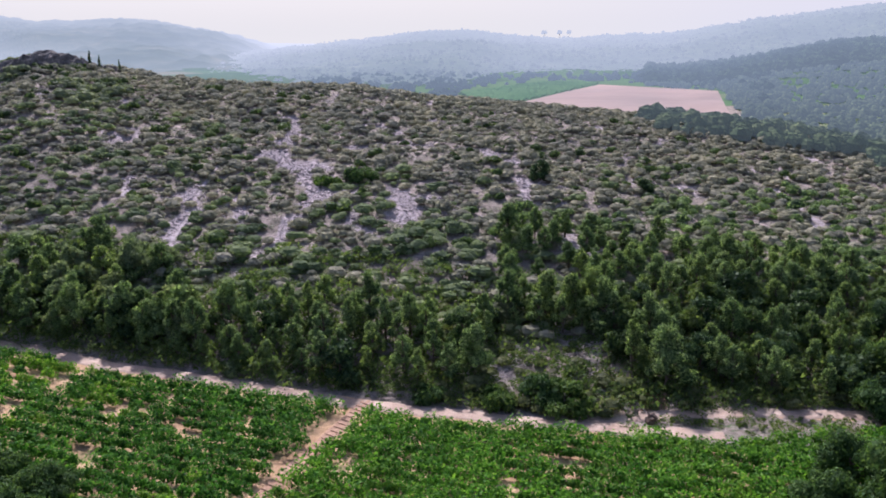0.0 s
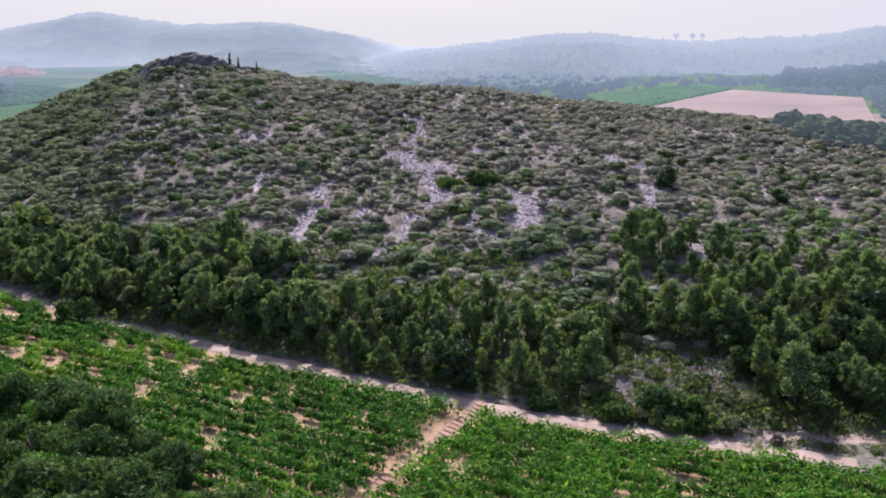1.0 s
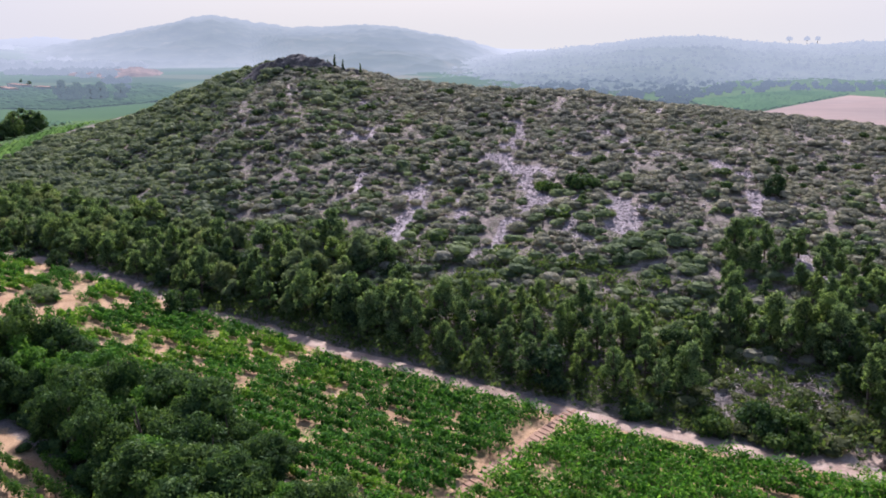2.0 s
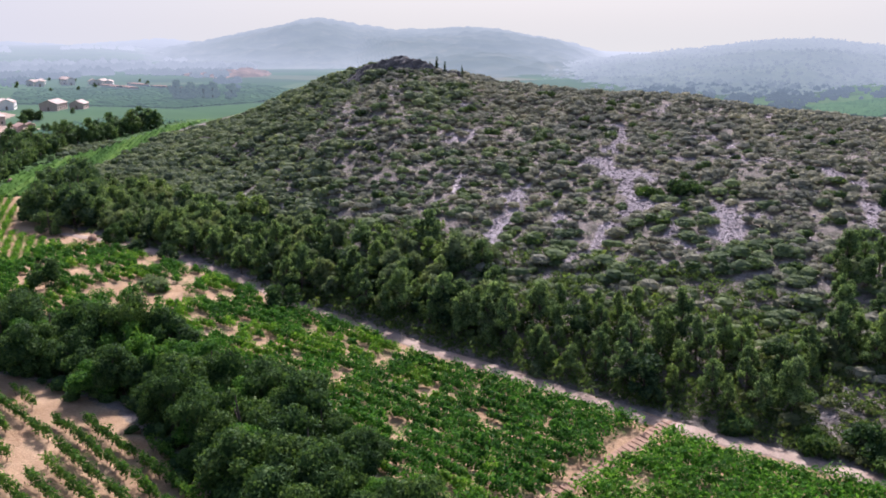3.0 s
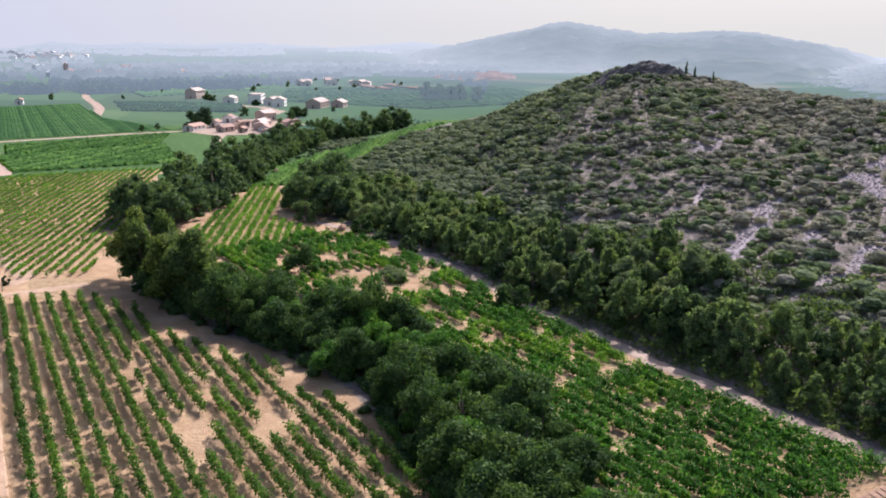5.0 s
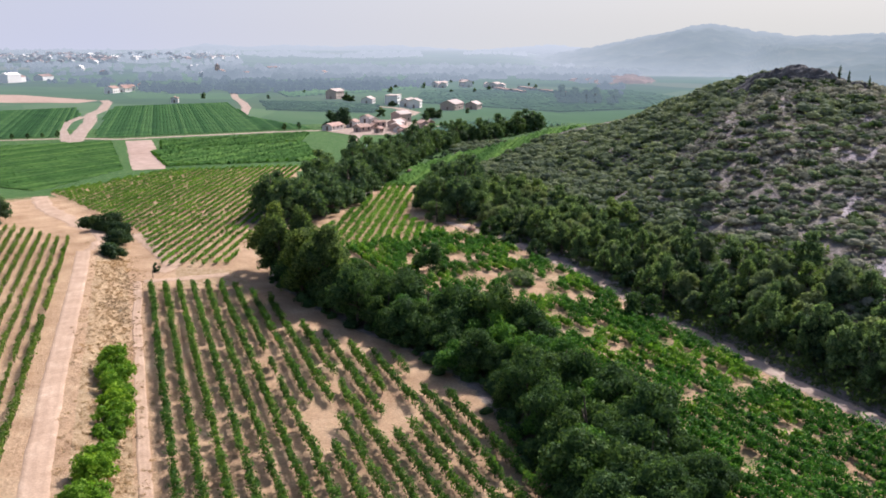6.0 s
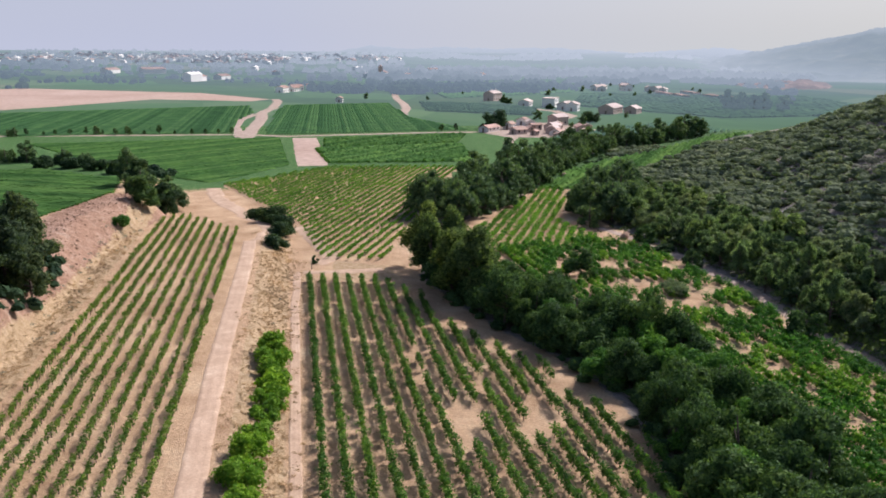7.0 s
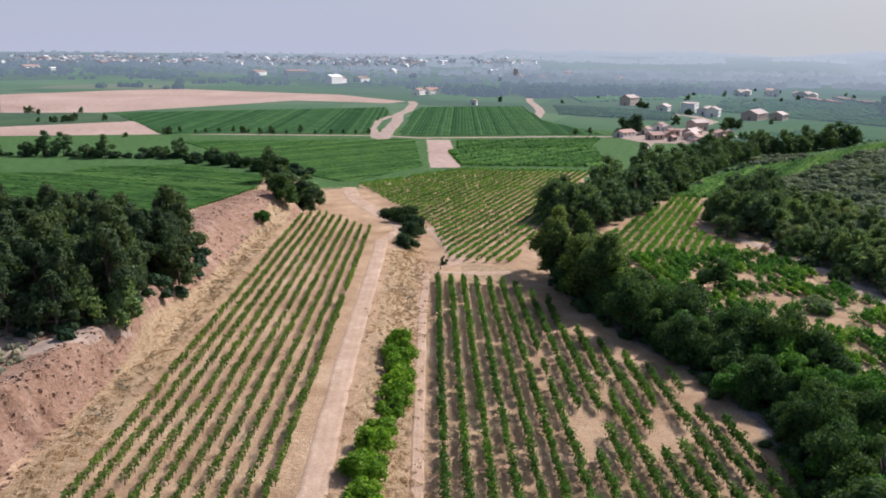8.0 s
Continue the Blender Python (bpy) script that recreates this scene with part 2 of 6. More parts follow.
def ground_material():
    m, n, links, bsdf, _ = material("land")
    zone = n.new("ShaderNodeAttribute")
    zone.attribute_name = "zone"
    sep = n.new("ShaderNodeSeparateColor")
    links.new(zone.outputs["Color"], sep.inputs[0])
    rag = noise_out(n, links, 0.7, 6, 0.75)

    def edge(mask):
        """A mask with a ragged border."""
        a = n.new("ShaderNodeMath")
        a.operation = "MULTIPLY_ADD"
        links.new(rag, a.inputs[0])
        a.inputs[1].default_value = 0.9
        links.new(mask, a.inputs[2])
        b = n.new("ShaderNodeMapRange")
        b.inputs["From Min"].default_value, b.inputs["From Max"].default_value = 0.85, 1.05
        links.new(a.outputs[0], b.inputs["Value"])
        return b.outputs[0]

    soil = ramp(n, links, noise_out(n, links, 0.18, 5, 0.65, 0.3), [(0.3, (0.36, 0.225, 0.125)), (0.55, (0.50, 0.335, 0.195)), (0.75, (0.60, 0.435, 0.27))])
    scrub = ramp(n, links, noise_out(n, links, 0.5, 6, 0.75, 0.5), [(0.28, (0.10, 0.10, 0.07)), (0.46, (0.20, 0.175, 0.14)), (0.68, (0.40, 0.325, 0.29))])
    dry = ramp(n, links, noise_out(n, links, 0.9, 6, 0.75, 0.5), [(0.28, (0.24, 0.16, 0.08)), (0.5, (0.42, 0.295, 0.165)), (0.75, (0.55, 0.415, 0.26))])
    green = ramp(n, links, noise_out(n, links, 0.4, 6, 0.7, 0.3), [(0.3, (0.045, 0.105, 0.028)), (0.55, (0.075, 0.15, 0.042)), (0.8, (0.17, 0.20, 0.085))])
    c = mixed(n, links, edge(sep.outputs[0]), soil, scrub)
    loose = n.new("ShaderNodeAttribute")
    loose.attribute_name = "scree"
    stony = ramp(n, links, noise_out(n, links, 1.4, 6, 0.8, 0.3), [(0.3, (0.20, 0.165, 0.155)), (0.5, (0.36, 0.31, 0.305)), (0.7, (0.54, 0.48, 0.475))])
    c = mixed(n, links, edge(loose.outputs["Fac"]), c, stony)
    cut = ramp(n, links, noise_out(n, links, 0.35, 6, 0.75, 1.2), [(0.3, (0.20, 0.11, 0.068)), (0.5, (0.33, 0.20, 0.13)), (0.7, (0.44, 0.31, 0.22))])
    c = mixed(n, links, edge(zone.outputs["Alpha"]), c, cut)
    c = mixed(n, links, edge(sep.outputs[1]), c, dry)
    c = mixed(n, links, edge(sep.outputs[2]), c, green)
    grain = ramp(n, links, noise_out(n, links, 3.0, 5, 0.75), [(0.3, (0.6, 0.6, 0.6)), (0.7, (1.2, 1.2, 1.2))])
    links.new(mixed(n, links, 0.8, c, grain, "MULTIPLY"), bsdf.inputs["Base Color"])
    bsdf.inputs["Roughness"].default_value = 0.95
    bsdf.inputs["Specular IOR Level"].default_value = 0.1
    bump(n, links, bsdf, noise_out(n, links, 1.6, 6, 0.75), 0.8, 0.5)
    return m


# emission colours that stand in for lit haze, near and far
HAZE_GLOW_NEAR, HAZE_GLOW_FAR = (0.26, 0.335, 0.395), (0.53, 0.575, 0.605)
LAND = ground_material()
# these four mix haze into the land's colour as emission
PLAIN_FAR = distance("hazy_far_plain", [(0.35, (0.035, 0.065, 0.028)), (0.5, (0.065, 0.125, 0.038)), (0.7, (0.14, 0.16, 0.08))], 250, 1500, 0.3, 0.008, 0.006)
WOODS = distance("hazy_wooded_ridge", [(0.35, (0.04, 0.06, 0.03)), (0.5, (0.065, 0.09, 0.045)), (0.68, (0.115, 0.125, 0.07))], 120, 950, 0.35, 0.05)
MOUNTAIN = distance("hazy_far_mountain", [(0.3, (0.035, 0.05, 0.03)), (0.5, (0.08, 0.10, 0.06)), (0.7, (0.2, 0.19, 0.13))], 200, 2000, 1.2, 0.012)
MOUNTAIN_PALE = distance("hazy_farthest_hills", [(0.3, (0.1, 0.12, 0.12)), (0.7, (0.2, 0.2, 0.2))], 0, 1900, 0, 0.004)
DUST = earth("pale_dust", [(0.3, (0.28, 0.20, 0.15)), (0.55, (0.39, 0.295, 0.225)), (0.75, (0.51, 0.405, 0.32))], 0.35, 5.0, relief=0.06)
OCHRE = earth("ochre_earth", [(0.3, (0.23, 0.135, 0.085)), (0.55, (0.33, 0.21, 0.14)), (0.75, (0.43, 0.31, 0.22))], 0.08, 2.0, relief=0.1)
FALLOW = earth("fallow_earth", [(0.3, (0.34, 0.23, 0.17)), (0.5, (0.41, 0.29, 0.22)), (0.75, (0.47, 0.35, 0.27))], 0.012, 0.3, relief=0.05)
# fallow soil with a veil of haze added as emission
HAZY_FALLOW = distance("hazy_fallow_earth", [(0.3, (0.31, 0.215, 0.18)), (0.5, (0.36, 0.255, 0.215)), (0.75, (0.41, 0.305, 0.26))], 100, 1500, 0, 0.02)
ROCK = earth("grey_limestone", [(0.3, (0.20, 0.17, 0.165)), (0.5, (0.34, 0.295, 0.29)), (0.75, (0.50, 0.44, 0.43))], 0.8, 6.0, relief=0.08)
BARK = earth("bark", [(0.3, (0.07, 0.05, 0.04)), (0.7, (0.17, 0.13, 0.10))], 1.5, 12.0, relief=0.03)
PINE = foliage("pine_needles", (0.05, 0.086, 0.042), (0.135, 0.202, 0.085), (0.285, 0.385, 0.16), 0.43, 0.6, (1.22, 1.32, 0.72))
OAK = foliage("oak_leaves", (0.028, 0.058, 0.024), (0.056, 0.108, 0.04), (0.12, 0.19, 0.065), 0.32)
DARK_OAK = foliage("dark_leaves", (0.022, 0.045, 0.026), (0.042, 0.078, 0.04), (0.085, 0.13, 0.06), 0.3)
HEDGE_PINE = foliage("olive_pine_needles", (0.05, 0.08, 0.032), (0.115, 0.165, 0.058), (0.22, 0.29, 0.10), 0.42, 0.6)
CLIFF_PINE = foliage("dark_pine_needles", (0.03, 0.052, 0.033), (0.07, 0.105, 0.056), (0.14, 0.18, 0.09), 0.4, 0.6)
STREAM_LEAVES = foliage("stream_tree_leaves", (0.045, 0.082, 0.045), (0.085, 0.14, 0.07), (0.15, 0.215, 0.105), 0.38)
LIGHT_OAK = foliage("light_oak_leaves", (0.04, 0.105, 0.025), (0.075, 0.18, 0.04), (0.14, 0.27, 0.06), 0.35)
LIME = foliage("light_green_leaves", (0.075, 0.165, 0.02), (0.135, 0.26, 0.028), (0.23, 0.36, 0.05), 0.4)
SCRUB = foliage("scrub_leaves", (0.155, 0.165, 0.135), (0.25, 0.255, 0.205), (0.35, 0.345, 0.285), 0.4, 0.7, (1.1, 1.15, 0.95))
SCRUB_GREEN = foliage("green_scrub_leaves", (0.105, 0.145, 0.08), (0.175, 0.225, 0.115), (0.26, 0.31, 0.16), 0.42, 0.7, (1.2, 1.3, 0.8))
FLANK_LEAVES = foliage("flank_scrub_leaves", (0.125, 0.155, 0.10), (0.205, 0.24, 0.15), (0.30, 0.33, 0.20), 0.42, 0.7)
FOOT_LEAVES = foliage("foot_bush_leaves", (0.045, 0.075, 0.035), (0.075, 0.12, 0.05), (0.13, 0.175, 0.07), 0.45)
VINE = foliage("vine_leaves", (0.024, 0.084, 0.018), (0.06, 0.172, 0.032), (0.145, 0.30, 0.06), 0.44)
VINE_ROW = foliage("row_vine_leaves", (0.03, 0.08, 0.018), (0.065, 0.145, 0.03), (0.14, 0.235, 0.05), 0.38)
VINE_THIN = foliage("thin_vine_leaves", (0.06, 0.115, 0.024), (0.105, 0.175, 0.036), (0.19, 0.25, 0.06), 0.45)
VINE_YELLOW = foliage("yellowing_vine_leaves", (0.05, 0.135, 0.02), (0.10, 0.225, 0.036), (0.19, 0.32, 0.06), 0.45)
DRY_GRASS = foliage("dry_grass", (0.36, 0.26, 0.16), (0.50, 0.38, 0.24), (0.62, 0.49, 0.33), 0.55, 0.8, (1.05, 0.95, 0.8))
PLASTER = plain("white_plaster", (0.72, 0.68, 0.62), 0.9, 0.12)
OCHRE_PLASTER = plain("ochre_plaster", (0.50, 0.39, 0.32), 0.9, 0.2)
TILES = plain("clay_roof_tiles", (0.36, 0.22, 0.16), 0.85, 0.3, 2.5)
PALE_TILES = plain("weathered_roof_tiles", (0.46, 0.36, 0.30), 0.85, 0.25, 2.5)
GLASS = plain("dark_window", (0.03, 0.035, 0.04), 0.15, 0.2)
WOOD = plain("weathered_wood", (0.20, 0.15, 0.11), 0.8, 0.3)

# ---- building blocks ----
rng = np.random.default_rng(7)


def mesh_of(name, verts, faces, mats, index=None, smooth=False):
    """A mesh from arrays; all faces have the same number of corners."""
    verts, faces = np.asarray(verts, np.float32), np.asarray(faces, np.int32)
    me = bpy.data.meshes.new(name)
    k = faces.shape[1]
    me.vertices.add(len(verts))
    me.vertices.foreach_set("co", verts.ravel())
    me.loops.add(faces.size)
    me.loops.foreach_set("vertex_index", faces.ravel())
    me.polygons.add(len(faces))
    me.polygons.foreach_set("loop_start", np.arange(0, faces.size, k, dtype=np.int32))
    for m in mats if isinstance(mats, (list, tuple)) else [mats]:
        me.materials.append(m)
    if index is not None:
        me.polygons.foreach_set("material_index", np.asarray(index, np.int32))
    me.polygons.foreach_set("use_smooth", np.full(len(faces), smooth))
    me.update(calc_edges=True)
    return me


def joined(pieces):
    v, f, n = [], [], 0
    for a, b in pieces:
        v.append(a)
        f.append(np.asarray(b) + n)
        n += len(a)
    return np.concatenate(v), np.concatenate(f)


def part(name, me, parent, label=""):
    ob = new(name, me)
    ob.parent = parent
    return tagged(ob, label)


def leaves(points, normals, size, r):
    """A small three-sided leaf spray at each point."""
    n = len(points)
    nrm = normals + r.normal(0, 0.55, (n, 3))
    nrm /= np.linalg.norm(nrm, axis=1)[:, None] + 1e-9
    t = np.cross(nrm, r.normal(0, 1, (n, 3)))
    t /= np.linalg.norm(t, axis=1)[:, None] + 1e-9
    b = np.cross(nrm, t)
    s = size * r.uniform(0.6, 1.4, (n, 1))
    w = s * r.uniform(0.45, 0.8, (n, 1))
    v = np.stack([points - t * s - b * w, points - t * s * 0.4 + b * w * 1.2, points + t * s * 1.3 + nrm * s * 0.25], 1)
    return v.reshape(-1, 3), np.arange(3 * n).reshape(n, 3)


def ball(c, r3, seg=8, rings=5, lump=0.15, r=None):
    """A lumpy ball of quads (the poles are tiny quads)."""
    th = np.linspace(0.12, np.pi - 0.12, rings + 1)
    ph = np.arange(seg) * 2 * np.pi / seg
    T, P = np.meshgrid(th, ph, indexing="ij")
    k = 1 + (r.uniform(-lump, lump, T.shape) if r is not None else 0)
    v = np.stack([np.sin(T) * np.cos(P) * k * r3[0], np.sin(T) * np.sin(P) * k * r3[1], np.cos(T) * k * r3[2]], -1).reshape(-1, 3) + np.asarray(c)
    i, j = np.meshgrid(np.arange(rings), np.arange(seg), indexing="ij")
    a, b = i * seg + j, i * seg + (j + 1) % seg
    return v, np.stack([a, a + seg, b + seg, b], -1).reshape(-1, 4)


def dome(seg=7, rings=3):
    """The upper part of a ball, closed at the top by a tiny ring."""
    th = np.linspace(0.22, 1.85, rings + 1)
    ph = np.arange(seg) * 2 * np.pi / seg
    T, P = np.meshgrid(th, ph, indexing="ij")
    v = np.stack([np.sin(T) * np.cos(P + 0.4 * T), np.sin(T) * np.sin(P + 0.4 * T), np.cos(T)], -1).reshape(-1, 3)
    i, j = np.meshgrid(np.arange(rings), np.arange(seg), indexing="ij")
    a, b = i * seg + j, i * seg + (j + 1) % seg
    f = [tuple(q) for q in np.stack([a, a + seg, b + seg, b], -1).reshape(-1, 4)]
    cap = [(0, 1, 2, 3), (0, 3, 4, seg - 1), (4, 5, seg - 1, seg - 1)][:2]
    return v, np.array(f + cap)


def tris(piece):
    """The same piece with its four-sided faces halved."""
    v, f = piece
    f = np.asarray(f)
    return v, np.concatenate([f[:, :3], f[:, [0, 2, 3]]])


def tube(points, radii, seg=6):
    pts = [np.asarray(p, float) for p in points]
    v = []
    for i, p in enumerate(pts):
        d = pts[min(i + 1, len(pts) - 1)] - pts[max(i - 1, 0)]
        d /= np.linalg.norm(d) + 1e-9
        a = np.cross(d, (0.31, 0.95, 0.1))
        a /= np.linalg.norm(a) + 1e-9
        b = np.cross(d, a)
        for k in range(seg):
            w = 2 * np.pi * k / seg
            v.append(p + radii[i] * (a * math.cos(w) + b * math.sin(w)))
    f = [(i * seg + k, i * seg + (k + 1) % seg, (i + 1) * seg + (k + 1) % seg, (i + 1) * seg + k) for i in range(len(pts) - 1) for k in range(seg)]
    return np.array(v), np.array(f)


def box(x0, y0, z0, x1, y1, z1):
    v = np.array([(x, y, z) for z in (z0, z1) for y in (y0, y1) for x in (x0, x1)], float)
    return v, np.array([(0, 2, 3, 1), (4, 5, 7, 6), (0, 1, 5, 4), (2, 6, 7, 3), (0, 4, 6, 2), (1, 3, 7, 5)])


def crown(blobs, per, size, r, core=0.7):
    """Leaf sprays over a cluster of lumps, with a leafy core inside."""
    pieces = []
    bl = np.array(blobs)
    for k, (x, y, z, a, b, c) in enumerate(blobs):
        area = 4 * np.pi * ((a * b + b * c + a * c) / 3)
        n = max(6, int(per * area))
        d = r.normal(0, 1, (n, 3))
        d /= np.linalg.norm(d, axis=1)[:, None]
        d[:, 2] = np.where(d[:, 2] < -0.5, -d[:, 2], d[:, 2])
        p = np.array((x, y, z)) + d * (a, b, c) * r.uniform(0.68, 1.30, (n, 1))
        keep = np.ones(n, bool)
        for j, o in enumerate(bl):
            if j != k:
                keep &= (((p - o[:3]) / o[3:]) ** 2).sum(1) > 0.55
        pieces.append(leaves(p[keep], d[keep], size, r))
        pieces.append(tris(ball((x, y, z), (a * core, b * core, c * core), 6, 3, 0.2, r)))
    return joined(pieces)


def trunk_of(h, r0, limbs, r, lean=0.4):
    top = np.array((r.uniform(-lean, lean), r.uniform(-lean, lean), h))
    mid = top * 0.5 + np.array((r.uniform(-0.2, 0.2), r.uniform(-0.2, 0.2), 0))
    pieces = [tube([(0, 0, -0.4), mid * 0.4, mid, top * 0.8, top], [r0 * 1.25, r0, r0 * 0.8, r0 * 0.5, r0 * 0.2], 7)]
    for b in limbs:
        s = top * min(0.85, max(0.2, b[2] / h * 0.7))
        e = np.array(b[:3])
        pieces.append(tube([s, (s + e) / 2 + (0, 0, -0.15), e], [r0 * 0.4, r0 * 0.3, r0 * 0.12], 5))
    v, f = joined(pieces)
    joints = [(14, 15, 36 + 15 * k, 35 + 15 * k) for k in range(len(pieces) - 1)]
    return v, np.concatenate([f, np.array(joints).reshape(-1, 4)])


def tree(name, blobs, h, r0, leaf, per, size, r, label, category="tree", group=""):
    ob = tagged(new(name), label, category, group)
    part("trunk", mesh_of("trunk", *trunk_of(h, r0, blobs, r), BARK, smooth=True), ob)
    part("crown", mesh_of("crown", *crown(blobs, per, size, r), leaf), ob)
    return ob


def pine_blobs(h, w, r):
    """An Aleppo pine: a short bare trunk, upswept boughs, a rounded, broken top."""
    out = []
    n = r.integers(19, 25)
    for k in range(n):
        t = (k + 0.5) / n
        z = h * (0.24 + 0.66 * t)
        rad = w * (0.95 - 0.8 * t ** 1.8) * math.sqrt(r.uniform(0.05, 1.0))
        a = r.uniform(0, 2 * np.pi)
        s = w * r.uniform(0.22, 0.40) * (1 - 0.2 * t)
        out.append((rad * math.cos(a), rad * math.sin(a), z + h * r.uniform(-0.04, 0.04), s, s * r.uniform(0.8, 1.15), s * r.uniform(0.9, 1.5)))
    return out


def oak_blobs(h, w, r, low=0.32):
    """A broad leafy head of many uneven lumps."""
    out = []
    for k in range(r.integers(14, 20)):
        a, q = r.uniform(0, 2 * np.pi), math.sqrt(r.uniform(0, 1))
        s = w * r.uniform(0.2, 0.4)
        z = h * (low + (0.95 - low) * r.uniform(0, 1) * (1 - 0.5 * q * q)) - s * 0.3
        out.append((w * 0.82 * q * math.cos(a), w * 0.82 * q * math.sin(a), max(z, s * 0.6), s, s, s * r.uniform(0.7, 1.05)))
    return out


def scatter(n, x0, x1, y0, y1, gap, accept, r, tries=30):
    """Places that keep a distance from one another; accept takes arrays of x and y."""
    X, Y = r.uniform(x0, x1, n * tries), r.uniform(y0, y1, n * tries)
    ok = np.asarray(accept(X, Y), bool)
    got, grid = [], {}
    for x, y in zip(X[ok].tolist(), Y[ok].tolist()):
        if len(got) >= n:
            break
        k = (int(x // gap), int(y // gap))
        if any((x - p[0]) ** 2 + (y - p[1]) ** 2 < gap * gap for i in (-1, 0, 1) for j in (-1, 0, 1) for p in grid.get((k[0] + i, k[1] + j), ())):
            continue
        grid.setdefault(k, []).append((x, y))
        got.append((x, y))
    return got


def planted(kinds, places, r, low=0.8, high=1.2, sink=0.0):
    """Copies of the kinds at the places; the first of each kind stands at the first places."""
    for i, (x, y) in enumerate(places):
        k = r.uniform(low, high)
        m = Matrix.LocRotScale((x, y, ground_z(x, y) - sink), Euler((r.uniform(-0.04, 0.04), r.uniform(-0.04, 0.04), r.uniform(0, 6.28))), (k * r.uniform(0.9, 1.1), k * r.uniform(0.9, 1.1), k * r.uniform(0.88, 1.12)))
        if i < len(kinds):
            kinds[i].matrix_basis = m
        else:
            src = kinds[r.integers(len(kinds))]
            made = copy_thing(src, Matrix())
            made.matrix_basis = m

# ---- plan: roads, fields and plots ----
ROAD = [(-137, 129.5), (-132, 129), (-127, 128), (-112, 125), (-98, 120), (-84, 114.5), (-70.5, 107), (-63, 103), (-51.6, 99.7), (-41.5, 94.4), (-31, 91), (-21, 87), (-9.5, 82.6), (3, 79), (14.6, 76.4), (27, 74.5)]
SPUR = [(12, 77), (18, 78.6), (24, 79.6), (35, 79.2), (42, 78.4), (60, 78)]
PATH = [(-8.0, 83.2), (-11.7, 73.7), (-15.3, 64.6), (-22.5, 46)]
FIELD_B = [from_rows(*p) for p in ((72, 0.95), (72, -6), (69, -13), (61, -17.6), (47, -19.5), (33, -24.5), (24, -31.5), (11, -32), (-2, -33.5), (-30, -36), (-30, 0.95))]
FIELD_C = [(-239, 78), (-259, 122), (-238, 160), (-205, 131), (-180, 110), (-134, 73.5), (-142, 64.5), (-174, 74)]
FIELD_D = [(-130, 90), (-139, 91), (-150, 106), (-180, 146), (-186, 153), (-180, 157), (-172, 150), (-147, 127), (-129, 122), (-121, 115.6), (-125, 102)]
STRIP = [(-187, 153), (-198, 169), (-211, 184), (-227, 222), (-233, 247), (-241, 292), (-220, 290), (-214, 255), (-202, 218), (-189, 182), (-180, 162)]
HEDGE = [(-119, 80), (-105, 77), (-90, 75), (-76, 74.5), (-62, 71.5), (-50, 65.5), (-40, 60), (-31, 54), (-22, 46)]
HEDGE_2 = [(-167, 105), (-175, 120), (-195, 148), (-220, 183), (-243, 222), (-253, 258), (-258, 298)]
BARE = [(-97, 101, 3.8), (-93, 104, 3.6), (-88, 99, 2.6), (-83, 100, 3.2), (-79, 103, 2.8), (-86, 104, 2.0), (-60, 88, 1.6), (-46, 82, 1.5), (-34, 81, 1.4), (-27, 77, 1.3)]


SCREE = [  # half width, line of each tongue of loose stone
    (2.0, [(-34.0, 190.1), (-30.8, 179.0), (-31.3, 168.3)]),
    (3.2, [(-33.1, 162.6), (-30.6, 158.1), (-26.4, 156.2), (-23.1, 155.2)]),
    (2.2, [(-25.5, 153.7), (-23.1, 148.0), (-20.4, 140.0), (-22.3, 136.7)]),
    (1.8, [(-20.4, 140.0), (-16.9, 139.3), (-14.9, 138.7)]),
    (2.4, [(-9.8, 139.8), (-7.4, 138.6), (-5.7, 133.6), (-6.4, 129.0)]),
    (1.4, [(-23.7, 130.9), (-23.9, 127.3), (-24.2, 121.7)]),
    (1.5, [(-42.5, 143.1), (-42.0, 137.8), (-40.0, 133.9), (-41.6, 129.7), (-41.8, 125.7), (-39.9, 120.9), (-39.3, 116.2)]),
    (0.8, [(-54.9, 147.2), (-52.6, 138.6)]),
    (1.6, [(8.6, 167.0), (10.4, 161.5), (13.4, 158.6)]),
    (1.5, [(13.8, 151.0), (14.8, 145.0), (13.8, 139.3)]),
    (2.2, [(17.9, 124.3), (19.4, 120.5), (21.5, 119.0)]),
    (1.2, [(-26.4, 170.0), (-18.9, 175.6), (-15.1, 186.9), (-8.4, 176.1)]),
    (1.0, [(-22.2, 164.5), (-15.5, 164.9), (-5.8, 168.8)]),
    (0.9, [(-34.9, 136.8), (-33.7, 140.0), (-31.9, 128.2)]),
    (0.8, [(-14.3, 133.0), (-14.1, 126.8), (-9.7, 121.3)]),
    (0.8, [(5.0, 89.5), (7.0, 86.5)]),
    (0.7, [(16.0, 88.0), (18.0, 92.0), (19.6, 94.5)]),
]


def scree_at(x, y):
    best = np.zeros(np.shape(x))
    wob = 1 + 1.5 * (fbm(np.asarray(x) / 2.2, np.asarray(y) / 2.2, 101) - 0.47)
    for wide, line in SCREE:
        best = np.maximum(best, np.clip(1.45 - to_line(x, y, line) / (wide * wob), 0, 1))
    gully = (np.abs(fbm(x / 16, y / 40, 131) - 0.47) < 0.010) & (np.hypot(x, y) > 118)
    bald = np.clip((fbm(x / 9, y / 14, 137) - 0.62) * 6, 0, 0.55) * (np.hypot(x, y) > 115)
    return np.maximum.reduce([best, gully * 0.7, bald])


